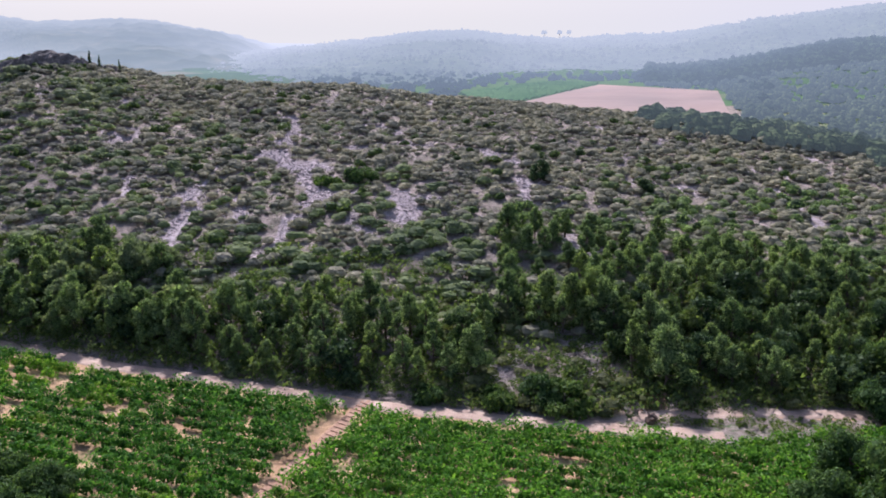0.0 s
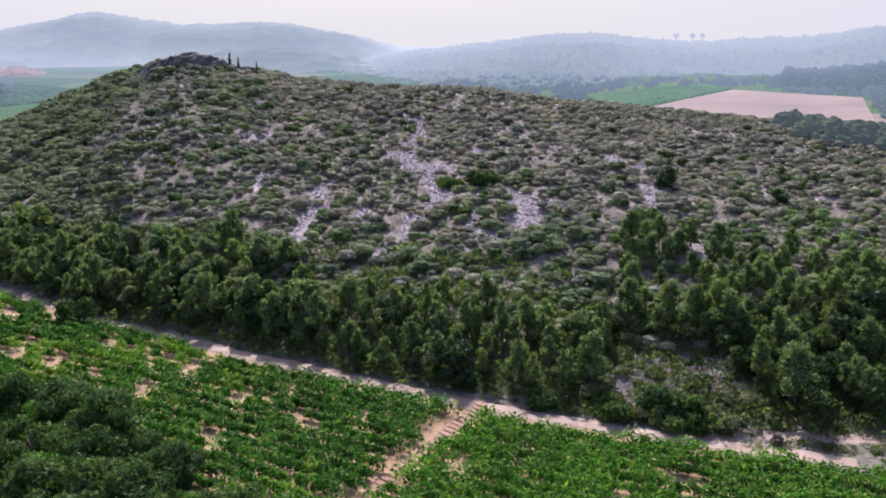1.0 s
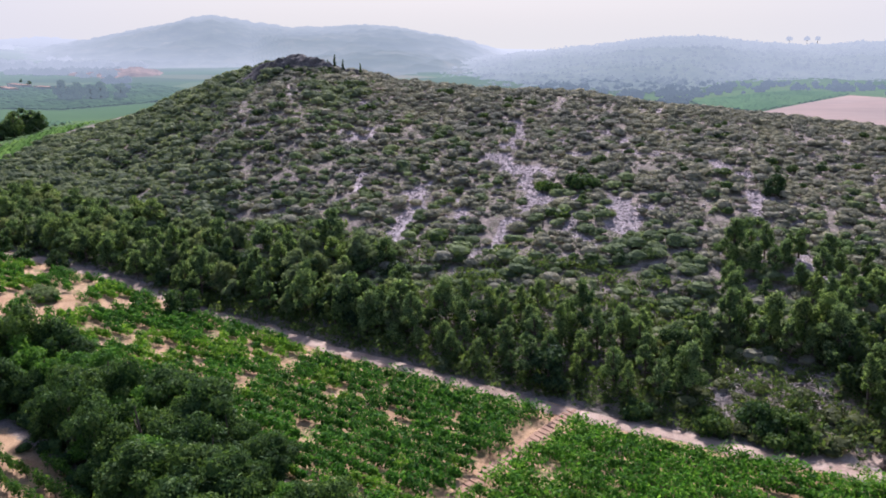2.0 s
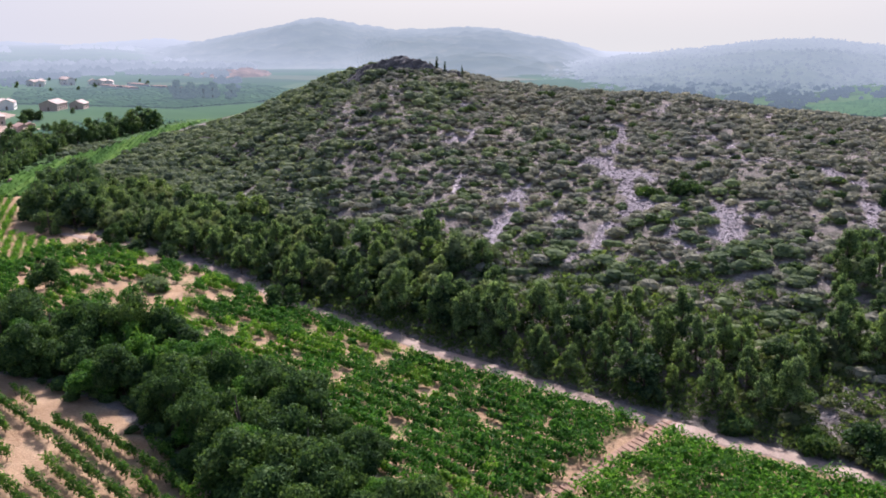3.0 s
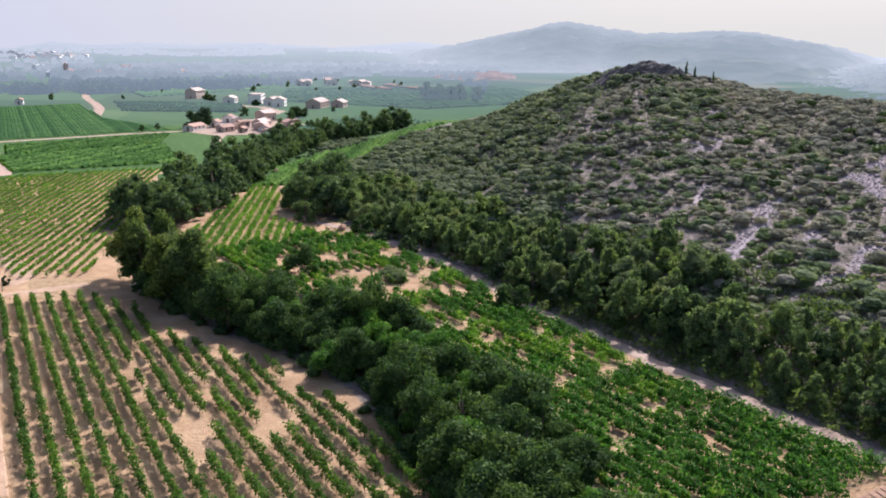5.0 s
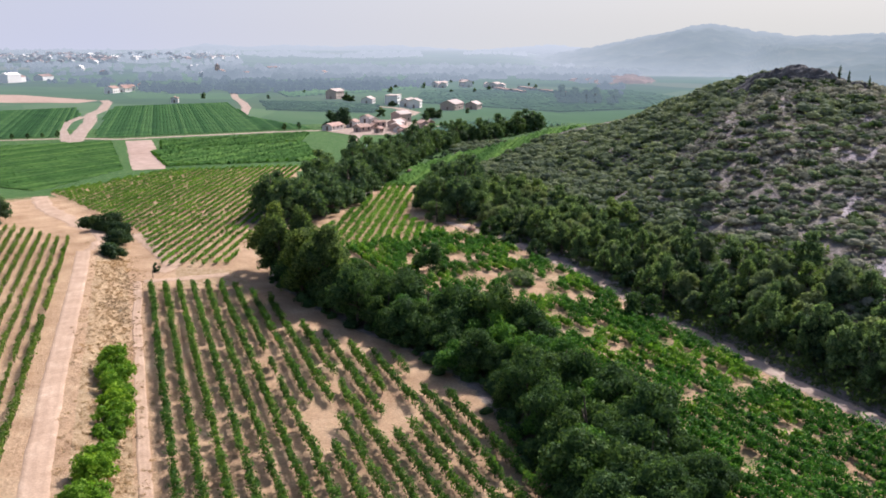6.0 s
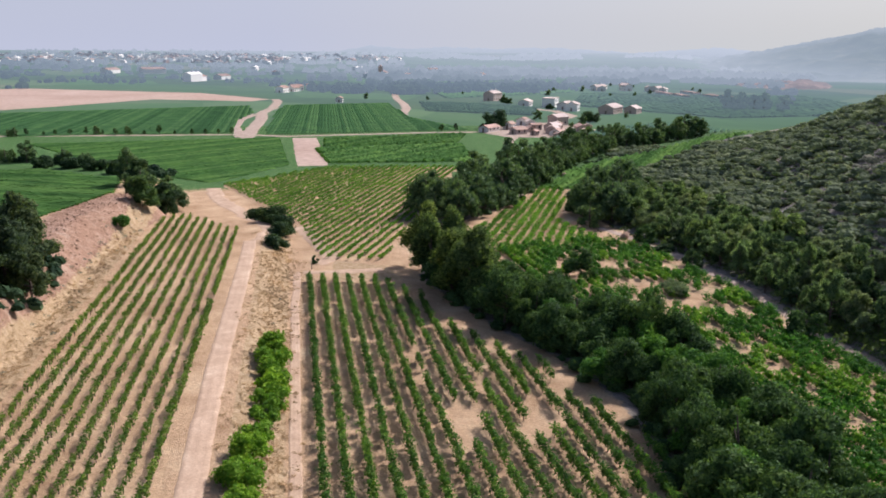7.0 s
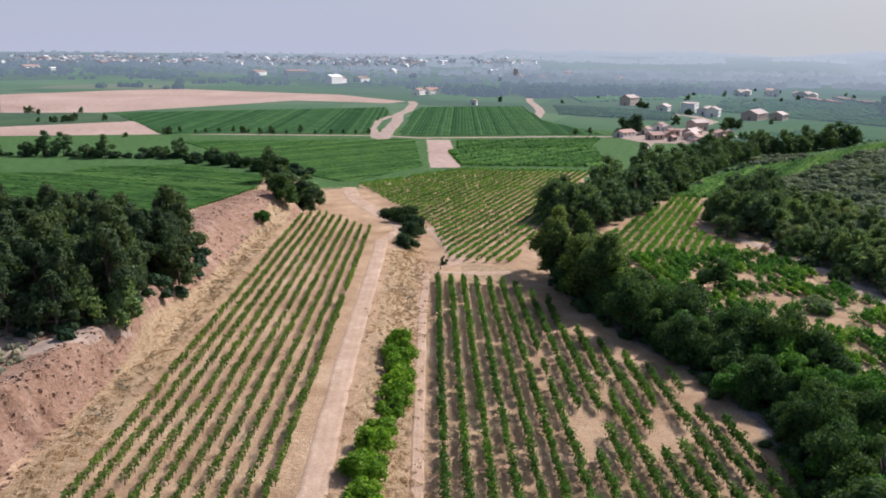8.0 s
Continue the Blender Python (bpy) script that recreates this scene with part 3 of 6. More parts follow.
def pale_zone(x, y):
    """How much of each cover lies at a place: scrub, dry grass, green."""
    az, d = polar(x, y)
    u, s = row_frame(x, y)
    f = foot(az)
    scrub = step(-2.5, 0.5, d - f) * ((az < 47) & (az > -120))
    scrub = np.maximum(scrub, np.where((x > 15) & (az < 0) & (d > 76.5) & (to_line(x, y, SPUR) > 1.0), 0.9, 0))
    scrub = np.maximum(scrub, (1 - step(5, 9, to_line(x, y, HEDGE))) * 0.9)
    scrub = np.maximum(scrub, (1 - step(6, 12, to_line(x, y, HEDGE_2))) * 0.9)
    dry = step(2.0, 3.0, s) * (1 - step(7.2, 8.2, s)) * (u < 110) * (u > -40)
    dry = np.maximum(dry, 0.75 * step(31, 32.5, s) * (1 - step(35.5, 37, s)) * (u < 135) * (u > -40))
    dry = np.maximum(dry, 0.9 * inside(x, y, [(-131, 72), (-140, 66), (-127, 60), (-121, 70)]))
    green = 0.9 * inside(x, y, STRIP) + 0.22 * inside(x, y, FIELD_D) + 0.08 * inside(x, y, FIELD_C)
    green = np.maximum(green, 0.95 * step(46, 52, s - 0.0) * step(88, 96, u) * (u < 235) * (s < 130))
    green = np.maximum(green, 0.95 * step(225, 262, d) * (az > 44) * (1 - inside(x, y, FIELD_C)))
    vines = (az < 42) & (az > -30) & (d < f - 2.5) & (d > 50) & (to_line(x, y, PATH) > 1.6)
    green = np.maximum(green, np.where(vines & (row_frame(x, y)[1] < -38), 0.42, 0))
    for bx, by, br in BARE:
        green = np.where(np.hypot(x - bx, y - by) < br + 0.8, 0, green)
    green = np.maximum(green, 0.95 * step(15, 45, d - np.interp(az, HILL_AZ, HILL_CREST)) * (az > 27) * (az < 47.5))
    wild = (az > -60) & (az < 47)
    green = np.maximum(green, np.where(wild & (az < -12) & (d > np.interp(az, HILL_AZ, HILL_CREST)) & ~inside(x, y, [(20, 350), (10, 540), (78, 665), (120, 650), (172, 526), (126, 350)]), 0.55, 0))
    green = np.maximum(green, np.where(wild & (d > 470) & (az > -12) & (az < 0), 0.8, 0))
    toe = np.interp(u, [-40, 5, 20, 34, 60, 100, 128, 150], [37, 37, 35.5, 33.5, 34.5, 33.5, 29.0, 33.0])
    cliff = step(toe - 0.3, toe + 0.8, s) * (1 - step(46, 50, s)) * (u < 134) * (u > -40)
    cliff = np.maximum(cliff, step(-1, 1.5, d - f) * (1 - step(3, 7, d - f)) * (az < -12.5) * (az > -16))
    return scrub, dry, green, cliff


def land():
    az = np.radians(np.concatenate([np.arange(-31, 98, 0.33), np.arange(98, 329, 4.0)]))
    rings = [0.0, 7.0, 14.0]
    while rings[-1] < 4950:
        r = rings[-1]
        rings.append(r + (4 if r < 56 else 0.62 if r < 130 else 0.0085 * r - 0.48 if r < 720 else 0.05 * r))
    R, A = np.meshgrid(np.array(rings), az, indexing="ij")
    x, y = -np.sin(A) * R, np.cos(A) * R
    v = np.stack([x, y, height(x, y)], -1).reshape(-1, 3)
    nr, na = R.shape
    i, j = np.meshgrid(np.arange(nr - 1), np.arange(na), indexing="ij")
    a, b = i * na + j, i * na + (j + 1) % na
    f = np.stack([a, a + na, b + na, b], -1).reshape(-1, 4)
    rad = np.repeat(np.array(rings)[:-1], na)
    # past 450 m the ground takes the plain with haze in its emission
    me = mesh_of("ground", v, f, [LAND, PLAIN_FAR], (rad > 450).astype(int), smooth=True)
    masks = pale_zone(v[:, 0], v[:, 1])
    attr = me.attributes.new("zone", "FLOAT_COLOR", "POINT")
    attr.data.foreach_set("color", np.stack([np.asarray(m, float) for m in masks], 1).astype(np.float32).ravel())
    az_v, d_v = polar(v[:, 0], v[:, 1])
    stone = me.attributes.new("scree", "FLOAT", "POINT")
    stone.data.foreach_set("value", (scree_at(v[:, 0], v[:, 1]) * (d_v - foot(az_v) > 2) * (d_v < 240) * (az_v < 46) * (az_v > -34)).astype(np.float32))
    return tagged(new("ground", me), "rolling land with tan soil, scrub and green fields", "ground", kind="structure")


land()


TRACK = earth("worn_track", [(0.3, (0.38, 0.255, 0.165)), (0.55, (0.48, 0.335, 0.225)), (0.75, (0.58, 0.43, 0.30))], 0.35, 5.0, relief=0.05)


def ribbon(name, line, width, mat, label, lift=0.07, rag=0.5):
    """A dirt road: worn wheel tracks, a higher middle, ragged borders."""
    pts = [np.array(line[0], float)]
    for p, q in zip(line, line[1:]):
        n = max(1, int(math.dist(p, q) / 0.9))
        pts += [np.array(p) + (np.array(q) - np.array(p)) * (k + 1) / n for k in range(n)]
    P = np.array(pts)
    for _ in range(6):
        P[1:-1] = (P[:-2] + 2 * P[1:-1] + P[2:]) / 4
    T = np.gradient(P, axis=0)
    T /= np.linalg.norm(T, axis=1)[:, None]
    N = np.stack([-T[:, 1], T[:, 0]], 1)
    run = np.arange(len(P)) * 0.9
    prof = [(-1.0, -0.12), (-0.86, 0.03), (-0.55, 0.0), (-0.38, -0.03), (-0.15, 0.05), (0.15, 0.05), (0.38, -0.03), (0.55, 0.0), (0.86, 0.03), (1.0, -0.12)]
    V = []
    for k, (o, dz) in enumerate(prof):
        w = width / 2 * o * (1 + rag * (vnoise(run / 2.2, run * 0 + (3 if o < 0 else 9), 21) - 0.4) + 0.5 * rag * (vnoise(run / 0.9, run * 0 + (5 if o < 0 else 11), 22) - 0.5))
        q = P + N * w[:, None]
        V.append(np.column_stack([q, height(q[:, 0], q[:, 1]) + lift + (dz if abs(o) == 1 else dz * 0.35)]))
    V = np.stack(V, 1)
    n, m = V.shape[:2]
    i, j = np.meshgrid(np.arange(n - 1), np.arange(m - 1), indexing="ij")
    a = i * m + j
    return tagged(new(name, mesh_of(name, V.reshape(-1, 3), np.stack([a, a + m, a + m + 1, a + 1], -1).reshape(-1, 4), mat, smooth=True)), label, "dirt road", kind="structure")


ribbon("road", ROAD, 2.2, DUST, "pale dusty dirt road along the foot of the hill")
ribbon("road", SPUR, 2.0, DUST, "pale dirt road branching off under the hill")
ribbon("road", [(15, 76.5), (19, 80.5), (20.5, 85), (19, 90)], 2.6, DUST, "pale washed-out track climbing the hill", rag=0.9)
ribbon("road", PATH, 1.7, OCHRE, "straight tan earth path between two vineyards", rag=0.2)
ribbon("road", [from_rows(u, 10.2 + 0.25 * math.sin(u / 17)) for u in range(-30, 100, 6)], 2.6, TRACK, "pale tractor track along the vineyard terrace", rag=0.12)
ribbon("road", [from_rows(u, 1.5 - 0.4 * (u > 60)) for u in range(-30, 80, 6)], 1.3, TRACK, "narrow earth track at the foot of the bank", rag=0.15)
ribbon("road", [from_rows(77.5, s) for s in range(0, -15, -2)], 2.4, TRACK, "tan track at the head of the vineyard", rag=0.5)
ribbon("road", [from_rows(u, s) for u, s in ((96, 8), (106, 6), (124, 9), (140, 15), (160, 22), (176, 24))], 4, TRACK, "tan track round the end of the terrace", rag=0.6)
ribbon("road", [(-139, 62), (-141, 66), (-152, 69), (-172, 73)], 3.5, TRACK, "tan track along the lower vineyard", rag=0.6)
ribbon("road", [(-265, 118), (-300, 132), (-355, 154.5)], 11, FALLOW, "broad tan earth track between fields", rag=0.15)
ribbon("road", [(-340, 240), (-349, 220), (-366, 150), (-384, 136), (-410, 80), (-430, 38), (-450, -30)], 4.5, DUST, "pale field road between vineyards", rag=0.3)
ribbon("road", [(-366, 131), (-407, 149), (-465, 176), (-518, 197), (-552, 217), (-628, 252), (-660, 262)], 7, DUST, "pale earth road winding between fields", rag=0.3)
ribbon("road", [(-372, 130), (-392, 137), (-428, 148), (-472, 167), (-506, 188)], 4.5, DUST, "pale loop of an earth road", rag=0.3)
ribbon("road", [(-446, 257), (-513, 300), (-559, 324), (-630, 358), (-699, 396), (-808, 464)], 6, DUST, "pale farm road beside fields", rag=0.4)
ribbon("road", [(-270, 205), (-294, 223), (-317, 245), (-346, 265)], 4, DUST, "pale drive up to the farmhouses", rag=0.4)
ribbon("road", [(-360, 300), (-400, 352), (-440, 372), (-470, 372)], 7, DUST, "pale yard road between the houses", rag=0.5)
ribbon("road", [(-340, 490), (-347, 507), (-379, 573), (-394, 617)], 5, DUST, "pale farm lane across the valley", rag=0.4)
ribbon("road", [(-345, 310), (-333, 301), (-300, 291), (-285, 290)], 2.5, DUST, "pale farm lane below the houses", rag=0.4)


def plot(name, poly, mat, label, category="field", lift=0.1):
    bm = bmesh.new()
    bm.faces.new([bm.verts.new((x, y, ground_z(x, y) + lift)) for x, y in poly])
    bmesh.ops.triangulate(bm, faces=bm.faces[:])
    me = bpy.data.meshes.new(name)
    bm.to_mesh(me)
    bm.free()
    me.materials.append(mat)
    return tagged(new(name, me), label, category, kind="structure")


plot("fallow_field", [(-610, -38), (-868, -53), (-945, 60), (-956, 115), (-860, 185), (-788, 240), (-659, 258), (-640, 235), (-700, 175), (-640, 95), (-592, 22)], FALLOW, "bare tan fallow field on the plain")
plot("fallow_field", [(-494, -32), (-512, 36), (-424, 40), (-440, -29)], FALLOW, "small bare tan field")
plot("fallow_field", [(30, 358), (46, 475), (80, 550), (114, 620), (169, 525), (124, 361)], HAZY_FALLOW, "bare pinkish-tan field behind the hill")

for trail in ([(-52.4, 138), (-52.1, 146), (-50.7, 156), (-48.3, 169), (-49.5, 177), (-46, 190)], [(-39.8, 117), (-41, 127), (-40.2, 134), (-41.3, 142), (-40.9, 155), (-41.6, 166)], [(-71, 178), (-63.4, 158), (-56, 147), (-53, 138)], [(14, 140), (16.9, 133.8), (18.3, 124.4), (23.9, 119.7)], [(-88, 190), (-76, 186), (-60, 190), (-44, 186)]):
    ribbon("trail", trail, 0.6, ROCK, "thin pale stony trail through the scrub", rag=0.9)
ledge = [from_rows(*p) for p in ((30, 38), (24, 40), (19.5, 42), (18.5, 45), (22, 48.5), (28, 53), (34, 58))]
ribbon("earth_ledge", ledge, 3.8, DUST, "pale bare ledge above the earth bank", rag=0.5)

# ---- far ridges ----
def ridge(name, az, elev, near, far, mat, label, clump, seed, base=0.0):
    """A far range: its skyline by bearing and height angle, its slopes folded by ravines."""
    A = np.linspace(az[0], az[-1], int(120 + 6 * (az[-1] - az[0])))
    E = np.interp(A, az, elev) + (fbm(A * 1.7, A * 0, seed) - 0.47) * 0.12
    N, F = np.interp(A, az, near), np.interp(A, az, far)
    t = np.concatenate([np.linspace(0, 1, 50), [1.15, 1.4]])
    T, AA = np.meshgrid(t, A, indexing="ij")
    D = N + (F - N) * T
    x, y = -np.sin(np.radians(AA)) * D, np.cos(np.radians(AA)) * D
    top = EYE + F * np.tan(np.radians(E))
    prof = np.where(T <= 1, 0.35 * T + 0.65 * np.sin(np.clip(T, 0, 1) * np.pi / 2) ** 1.5, 1 - 1.5 * (T - 1))
    fold = (fbm(x / (F * 0.1), y / (F * 0.1), seed + 3) - 0.47) * 0.5 * np.sin(np.clip(T, 0, 1) * np.pi)
    z = base - 6 + (top - base + 6) * (prof + fold) + (vnoise(x / clump, y / clump, seed + 5) - 0.5) * clump * 0.55 * (T < 1.01)
    n, m = x.shape
    i, j = np.meshgrid(np.arange(n - 1), np.arange(m - 1), indexing="ij")
    a = i * m + j
    me = mesh_of(name, np.stack([x, y, z], -1).reshape(-1, 3), np.stack([a, a + m, a + m + 1, a + 1], -1).reshape(-1, 4), mat, smooth=True)
    tagged(new(name, me), label, "hills", kind="structure")
    return np.stack([x, y, z], -1)[:50]


# the haze on these ranges is emission in their materials
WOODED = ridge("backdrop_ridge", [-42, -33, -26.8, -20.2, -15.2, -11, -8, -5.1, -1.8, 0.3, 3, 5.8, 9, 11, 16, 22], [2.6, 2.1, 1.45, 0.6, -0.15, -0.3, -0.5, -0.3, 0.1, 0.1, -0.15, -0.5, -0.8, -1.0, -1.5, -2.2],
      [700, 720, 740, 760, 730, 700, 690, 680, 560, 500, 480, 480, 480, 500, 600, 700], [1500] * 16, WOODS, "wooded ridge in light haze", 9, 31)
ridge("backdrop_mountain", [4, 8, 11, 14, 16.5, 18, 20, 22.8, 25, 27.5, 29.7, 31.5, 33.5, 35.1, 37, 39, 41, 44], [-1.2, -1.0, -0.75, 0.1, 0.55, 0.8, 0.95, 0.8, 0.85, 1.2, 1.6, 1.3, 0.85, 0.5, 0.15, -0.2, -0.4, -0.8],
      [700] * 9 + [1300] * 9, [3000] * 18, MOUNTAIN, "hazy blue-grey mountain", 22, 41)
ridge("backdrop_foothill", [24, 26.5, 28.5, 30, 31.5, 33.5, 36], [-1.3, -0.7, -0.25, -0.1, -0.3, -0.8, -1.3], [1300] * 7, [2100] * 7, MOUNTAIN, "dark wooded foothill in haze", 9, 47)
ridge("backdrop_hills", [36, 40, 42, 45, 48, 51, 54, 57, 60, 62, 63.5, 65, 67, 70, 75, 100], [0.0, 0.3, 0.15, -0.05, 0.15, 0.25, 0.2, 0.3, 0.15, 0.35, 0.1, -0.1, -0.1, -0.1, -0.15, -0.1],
      [3600] * 16, [4700] * 16, MOUNTAIN_PALE, "distant hills on the horizon, paled by painted haze", 30, 53, 30)

# ---- vineyards ----
def vine_row(p, q, present, leaf, label, group, plants=1.05, per=34, size=0.17, high=1.5, wide=0.36, r=rng):
    """One trained row: leafy canopy, stems and end posts."""
    p, q = np.array(p, float), np.array(q, float)
    length = np.linalg.norm(q - p)
    d = (q - p) / length
    side = np.array((-d[1], d[0]))
    at = np.arange(0.3, length, plants)
    c = p + d * (at + r.normal(0, 0.12, len(at)))[:, None] + side * r.normal(0, 0.07, (len(at), 1))
    keep = present(c[:, 0], c[:, 1]) & (r.uniform(0, 1, len(c)) > 0.05)
    c = c[keep]
    if len(c) < 3:
        return
    z = height(c[:, 0], c[:, 1])
    k = r.uniform(0.65, 1.25, len(c))
    ob = tagged(new("vine_row"), label, "grapevines", group)
    o = np.array((*p, ground_z(*p)))
    ob.location = o
    idx = np.repeat(np.arange(len(c)), per)
    n = len(idx)
    along, across, up = r.uniform(-0.62, 0.62, n), r.normal(0, wide * 0.62, n), r.beta(1.6, 1.3, n)
    pts = np.column_stack([c[idx] + d * (along * plants)[:, None] + side * (across * k[idx])[:, None], z[idx] + 0.35 + (high - 0.35) * up * k[idx]])
    nrm = np.column_stack([side[None] * across[:, None] * 2.5, up * 0.8])
    part("foliage", mesh_of("foliage", *(lambda v, f: (v - o, f))(*leaves(pts, nrm, size, r)), leaf), ob)
    stems = [tube([(x, y, zz - 0.1), (x + r.normal(0, 0.04), y + r.normal(0, 0.04), zz + 0.75)], [0.05, 0.035], 4) for (x, y), zz in zip(c, z)]
    v, f = joined(stems)
    tagged(part("woody_growth", mesh_of("woody_growth", v - o, f, BARK), ob), kind="stuff")
    return ob


def rows_over(poly, direction, spacing, build):
    """Call build with both ends of each row that crosses the plot."""
    d = np.array(direction, float) / np.linalg.norm(direction)
    s = np.array((-d[1], d[0]))
    P = np.array(poly)
    a, b = (P @ s).min(), (P @ s).max()
    for k in np.arange(a + spacing / 2, b, spacing):
        t = np.arange((P @ d).min(), (P @ d).max(), 0.5)
        pts = d * t[:, None] + s * k
        hit = np.where(inside(pts[:, 0], pts[:, 1], poly))[0]
        if len(hit) > 6:
            build(pts[hit[0]], pts[hit[-1]])


def gaps_b(x, y):
    u, s = row_frame(x, y)
    bare = 0.8 * fbm(u / 5, s / 3, 61) + np.where((s < -12) & (u < 36) & (u > 6), 0.30 * (vnoise(u / 0.9, s / 0.9, 63) - 0.35), 0.0)
    for gu, gs, lu, ls in ((31.5, -14.6, 4, 1.5), (24.5, -14.6, 4, 1.4), (16, -15.6, 4, 1.6), (9, -15.2, 4, 1.5), (22, -20.5, 2.5, 1.4), (14.5, -18.4, 3, 1.5), (15, -24.2, 3.5, 1.8), (22, -30.4, 5, 1.8), (9, -22, 3, 1.4), (18, -27.5, 3, 1.2)):
        bare = bare + 0.5 * np.exp(-((u - gu) / lu) ** 2 - ((s - gs) / ls) ** 2)
    return bare < 0.68


def full(x, y):
    return vnoise(x / 3, y / 3, 71) > 0.06


rows_over(FIELD_B, (-0.9205, 0.3908), 2.12, lambda p, q: vine_row(p, q, gaps_b, VINE_ROW, "trained row of green grapevines on tan earth", "vineyard rows on the flat", per=110, size=0.14, high=1.6, wide=0.36))
def sparse(x, y):
    return vnoise(x / 2, y / 2, 73) > 0.55


for k in range(-1, 10):
    s = 13.6 if k < 0 else 13.3 + 1.8 * k
    vine_row(from_rows(-30, s + 0.5), from_rows(105 + 2.6 * k - 0.9 * max(0, k - 6) ** 2, s - 0.3), full if k >= 0 else sparse, VINE_THIN, "thin trained row of grapevines on tan earth", "vineyard rows on the terrace", per=46, size=0.14, high=1.3, wide=0.22)
rows_over(FIELD_C, (-0.715, 0.70), 2.0, lambda p, q: vine_row(p, q, full, VINE_YELLOW, "row of grapevines in a striped field", "vineyard rows below the terrace", per=46, size=0.16, high=0.95, wide=0.3))
rows_over(FIELD_D, (-0.69, 0.725), 2.0, lambda p, q: vine_row(p, q, full, VINE_YELLOW, "row of light green grapevines", "vineyard rows beside the stream trees", per=52, size=0.2, high=0.9, wide=0.72))


def bush_vines(name, poly, label, r, spacing=(1.15, 1.9)):
    """Untrained bush vines in loose lines, with gaps where the soil shows."""
    d = np.array((0.945, -0.327))
    s = np.array((0.327, 0.945))
    P = np.array(poly)
    I, J = np.meshgrid(np.arange((P @ d).min(), (P @ d).max(), spacing[0]), np.arange((P @ s).min(), (P @ s).max(), spacing[1]), indexing="ij")
    c = I.reshape(-1, 1) * d + J.reshape(-1, 1) * s + r.normal(0, 0.13, (I.size, 2))
    x, y = c[:, 0], c[:, 1]
    keep = inside(x, y, poly) & (to_line(x, y, ROAD) > 2.3) & (to_line(x, y, PATH) > 1.35) & (to_line(x, y, SPUR) > 2.2) & (to_line(x, y, HEDGE) > 6.0) & (fbm(x / 3, y / 3, 81) < np.where(x < -66, 0.53, np.where(x < -22, 0.62, 0.68)))
    for bx, by, br in BARE:
        keep &= np.hypot(x - bx, y - by) > br
    for bx, by in ((-66, 102.2), (-106, 96.5)):
        keep &= np.hypot(x - bx, y - by) > 2.2
    c = c[keep]
    z = height(c[:, 0], c[:, 1])
    k = r.uniform(0.6, 1.4, len(c)) * np.where(c[:, 0] > -30, 1.12, 1.0)
    per = 150
    idx = np.repeat(np.arange(len(c)), per)
    n = len(idx)
    dv = r.normal(0, 1, (n, 3))
    dv /= np.linalg.norm(dv, axis=1)[:, None]
    dv[:, 2] = np.abs(dv[:, 2])
    rad = (k[idx] * r.uniform(0.45, 1.1, n))[:, None]
    ob = dv * rad * (1, 1, 1.1)
    along, across = ob[:, :2] @ d * 1.05, ob[:, :2] @ s * 0.56
    pts = np.column_stack([c[idx] + along[:, None] * d + across[:, None] * s, z[idx] + 0.35 + ob[:, 2]])
    yellow = (vnoise(c[:, 0] / 6, c[:, 1] / 6, 91) + 0.3 * r.uniform(-1, 1, len(c)) > 0.74)[idx]
    for mask, mat, what in ((~yellow, VINE, label), (yellow, VINE_YELLOW, "yellowing bush vines in the vineyard")):
        v, f = leaves(pts[mask], dv[mask], 0.16, r)
        tagged(new(name, mesh_of(name, v, f, mat)), what, "grapevines", kind="stuff")
    stems = [tube([(a, b, zz - 0.1), (a, b, zz + 0.6)], [0.07, 0.05], 4) for (a, b), zz in zip(c, z)]
    tagged(new("vine_stems", mesh_of("vine_stems", *joined(stems), BARK)), "short gnarled stems of bush vines", "vine stems", kind="stuff")


bush_vines("bush_vines", [(-131, 97), (-129, 121), (-112, 123), (-84, 112), (-51, 97), (-31, 89.0), (-9.6, 82.0), (-23, 44), (-40, 54), (-64, 76), (-76, 82), (-104, 86)], "dense green bush vines below the road", rng)
bush_vines("bush_vines", [(-8.4, 81.4), (2, 77.4), (14, 74.6), (27, 72.5), (36, 73.5), (44, 74), (44, 40), (-23, 44)], "dense green bush vines beside the earth path", rng, (1.15, 1.8))


def crop(name, poly, direction, spacing, high, wide, mat, label, seg=1.2):
    """A far vineyard: long leafy ridges with uneven tops."""
    pieces = []

    def one(p, q):
        n = max(3, int(math.dist(p, q) / seg))
        c = p + (q - p) * np.linspace(0, 1, n)[:, None]
        d = (q - p) / np.linalg.norm(q - p)
        s = np.array((-d[1], d[0]))
        zz = height(c[:, 0], c[:, 1])
        ring = []
        for o, h in ((-1, 0.1), (-0.8, 0.75), (0, 1.0), (0.8, 0.75), (1, 0.1)):
            j = rng.uniform(0.65, 1.2, n)
            ring.append(np.column_stack([c + s * (o * wide * j)[:, None], zz + h * high * rng.uniform(0.45, 1.25, n)]))
        v = np.stack(ring, 1)
        i, k = np.meshgrid(np.arange(n - 1), np.arange(4), indexing="ij")
        a = i * 5 + k
        pieces.append((v.reshape(-1, 3), np.stack([a, a + 5, a + 6, a + 1], -1).reshape(-1, 4)))

    rows_over(poly, direction, spacing, one)
    return tagged(new(name, mesh_of(name, *joined(pieces), mat)), label, "vineyard", kind="stuff")


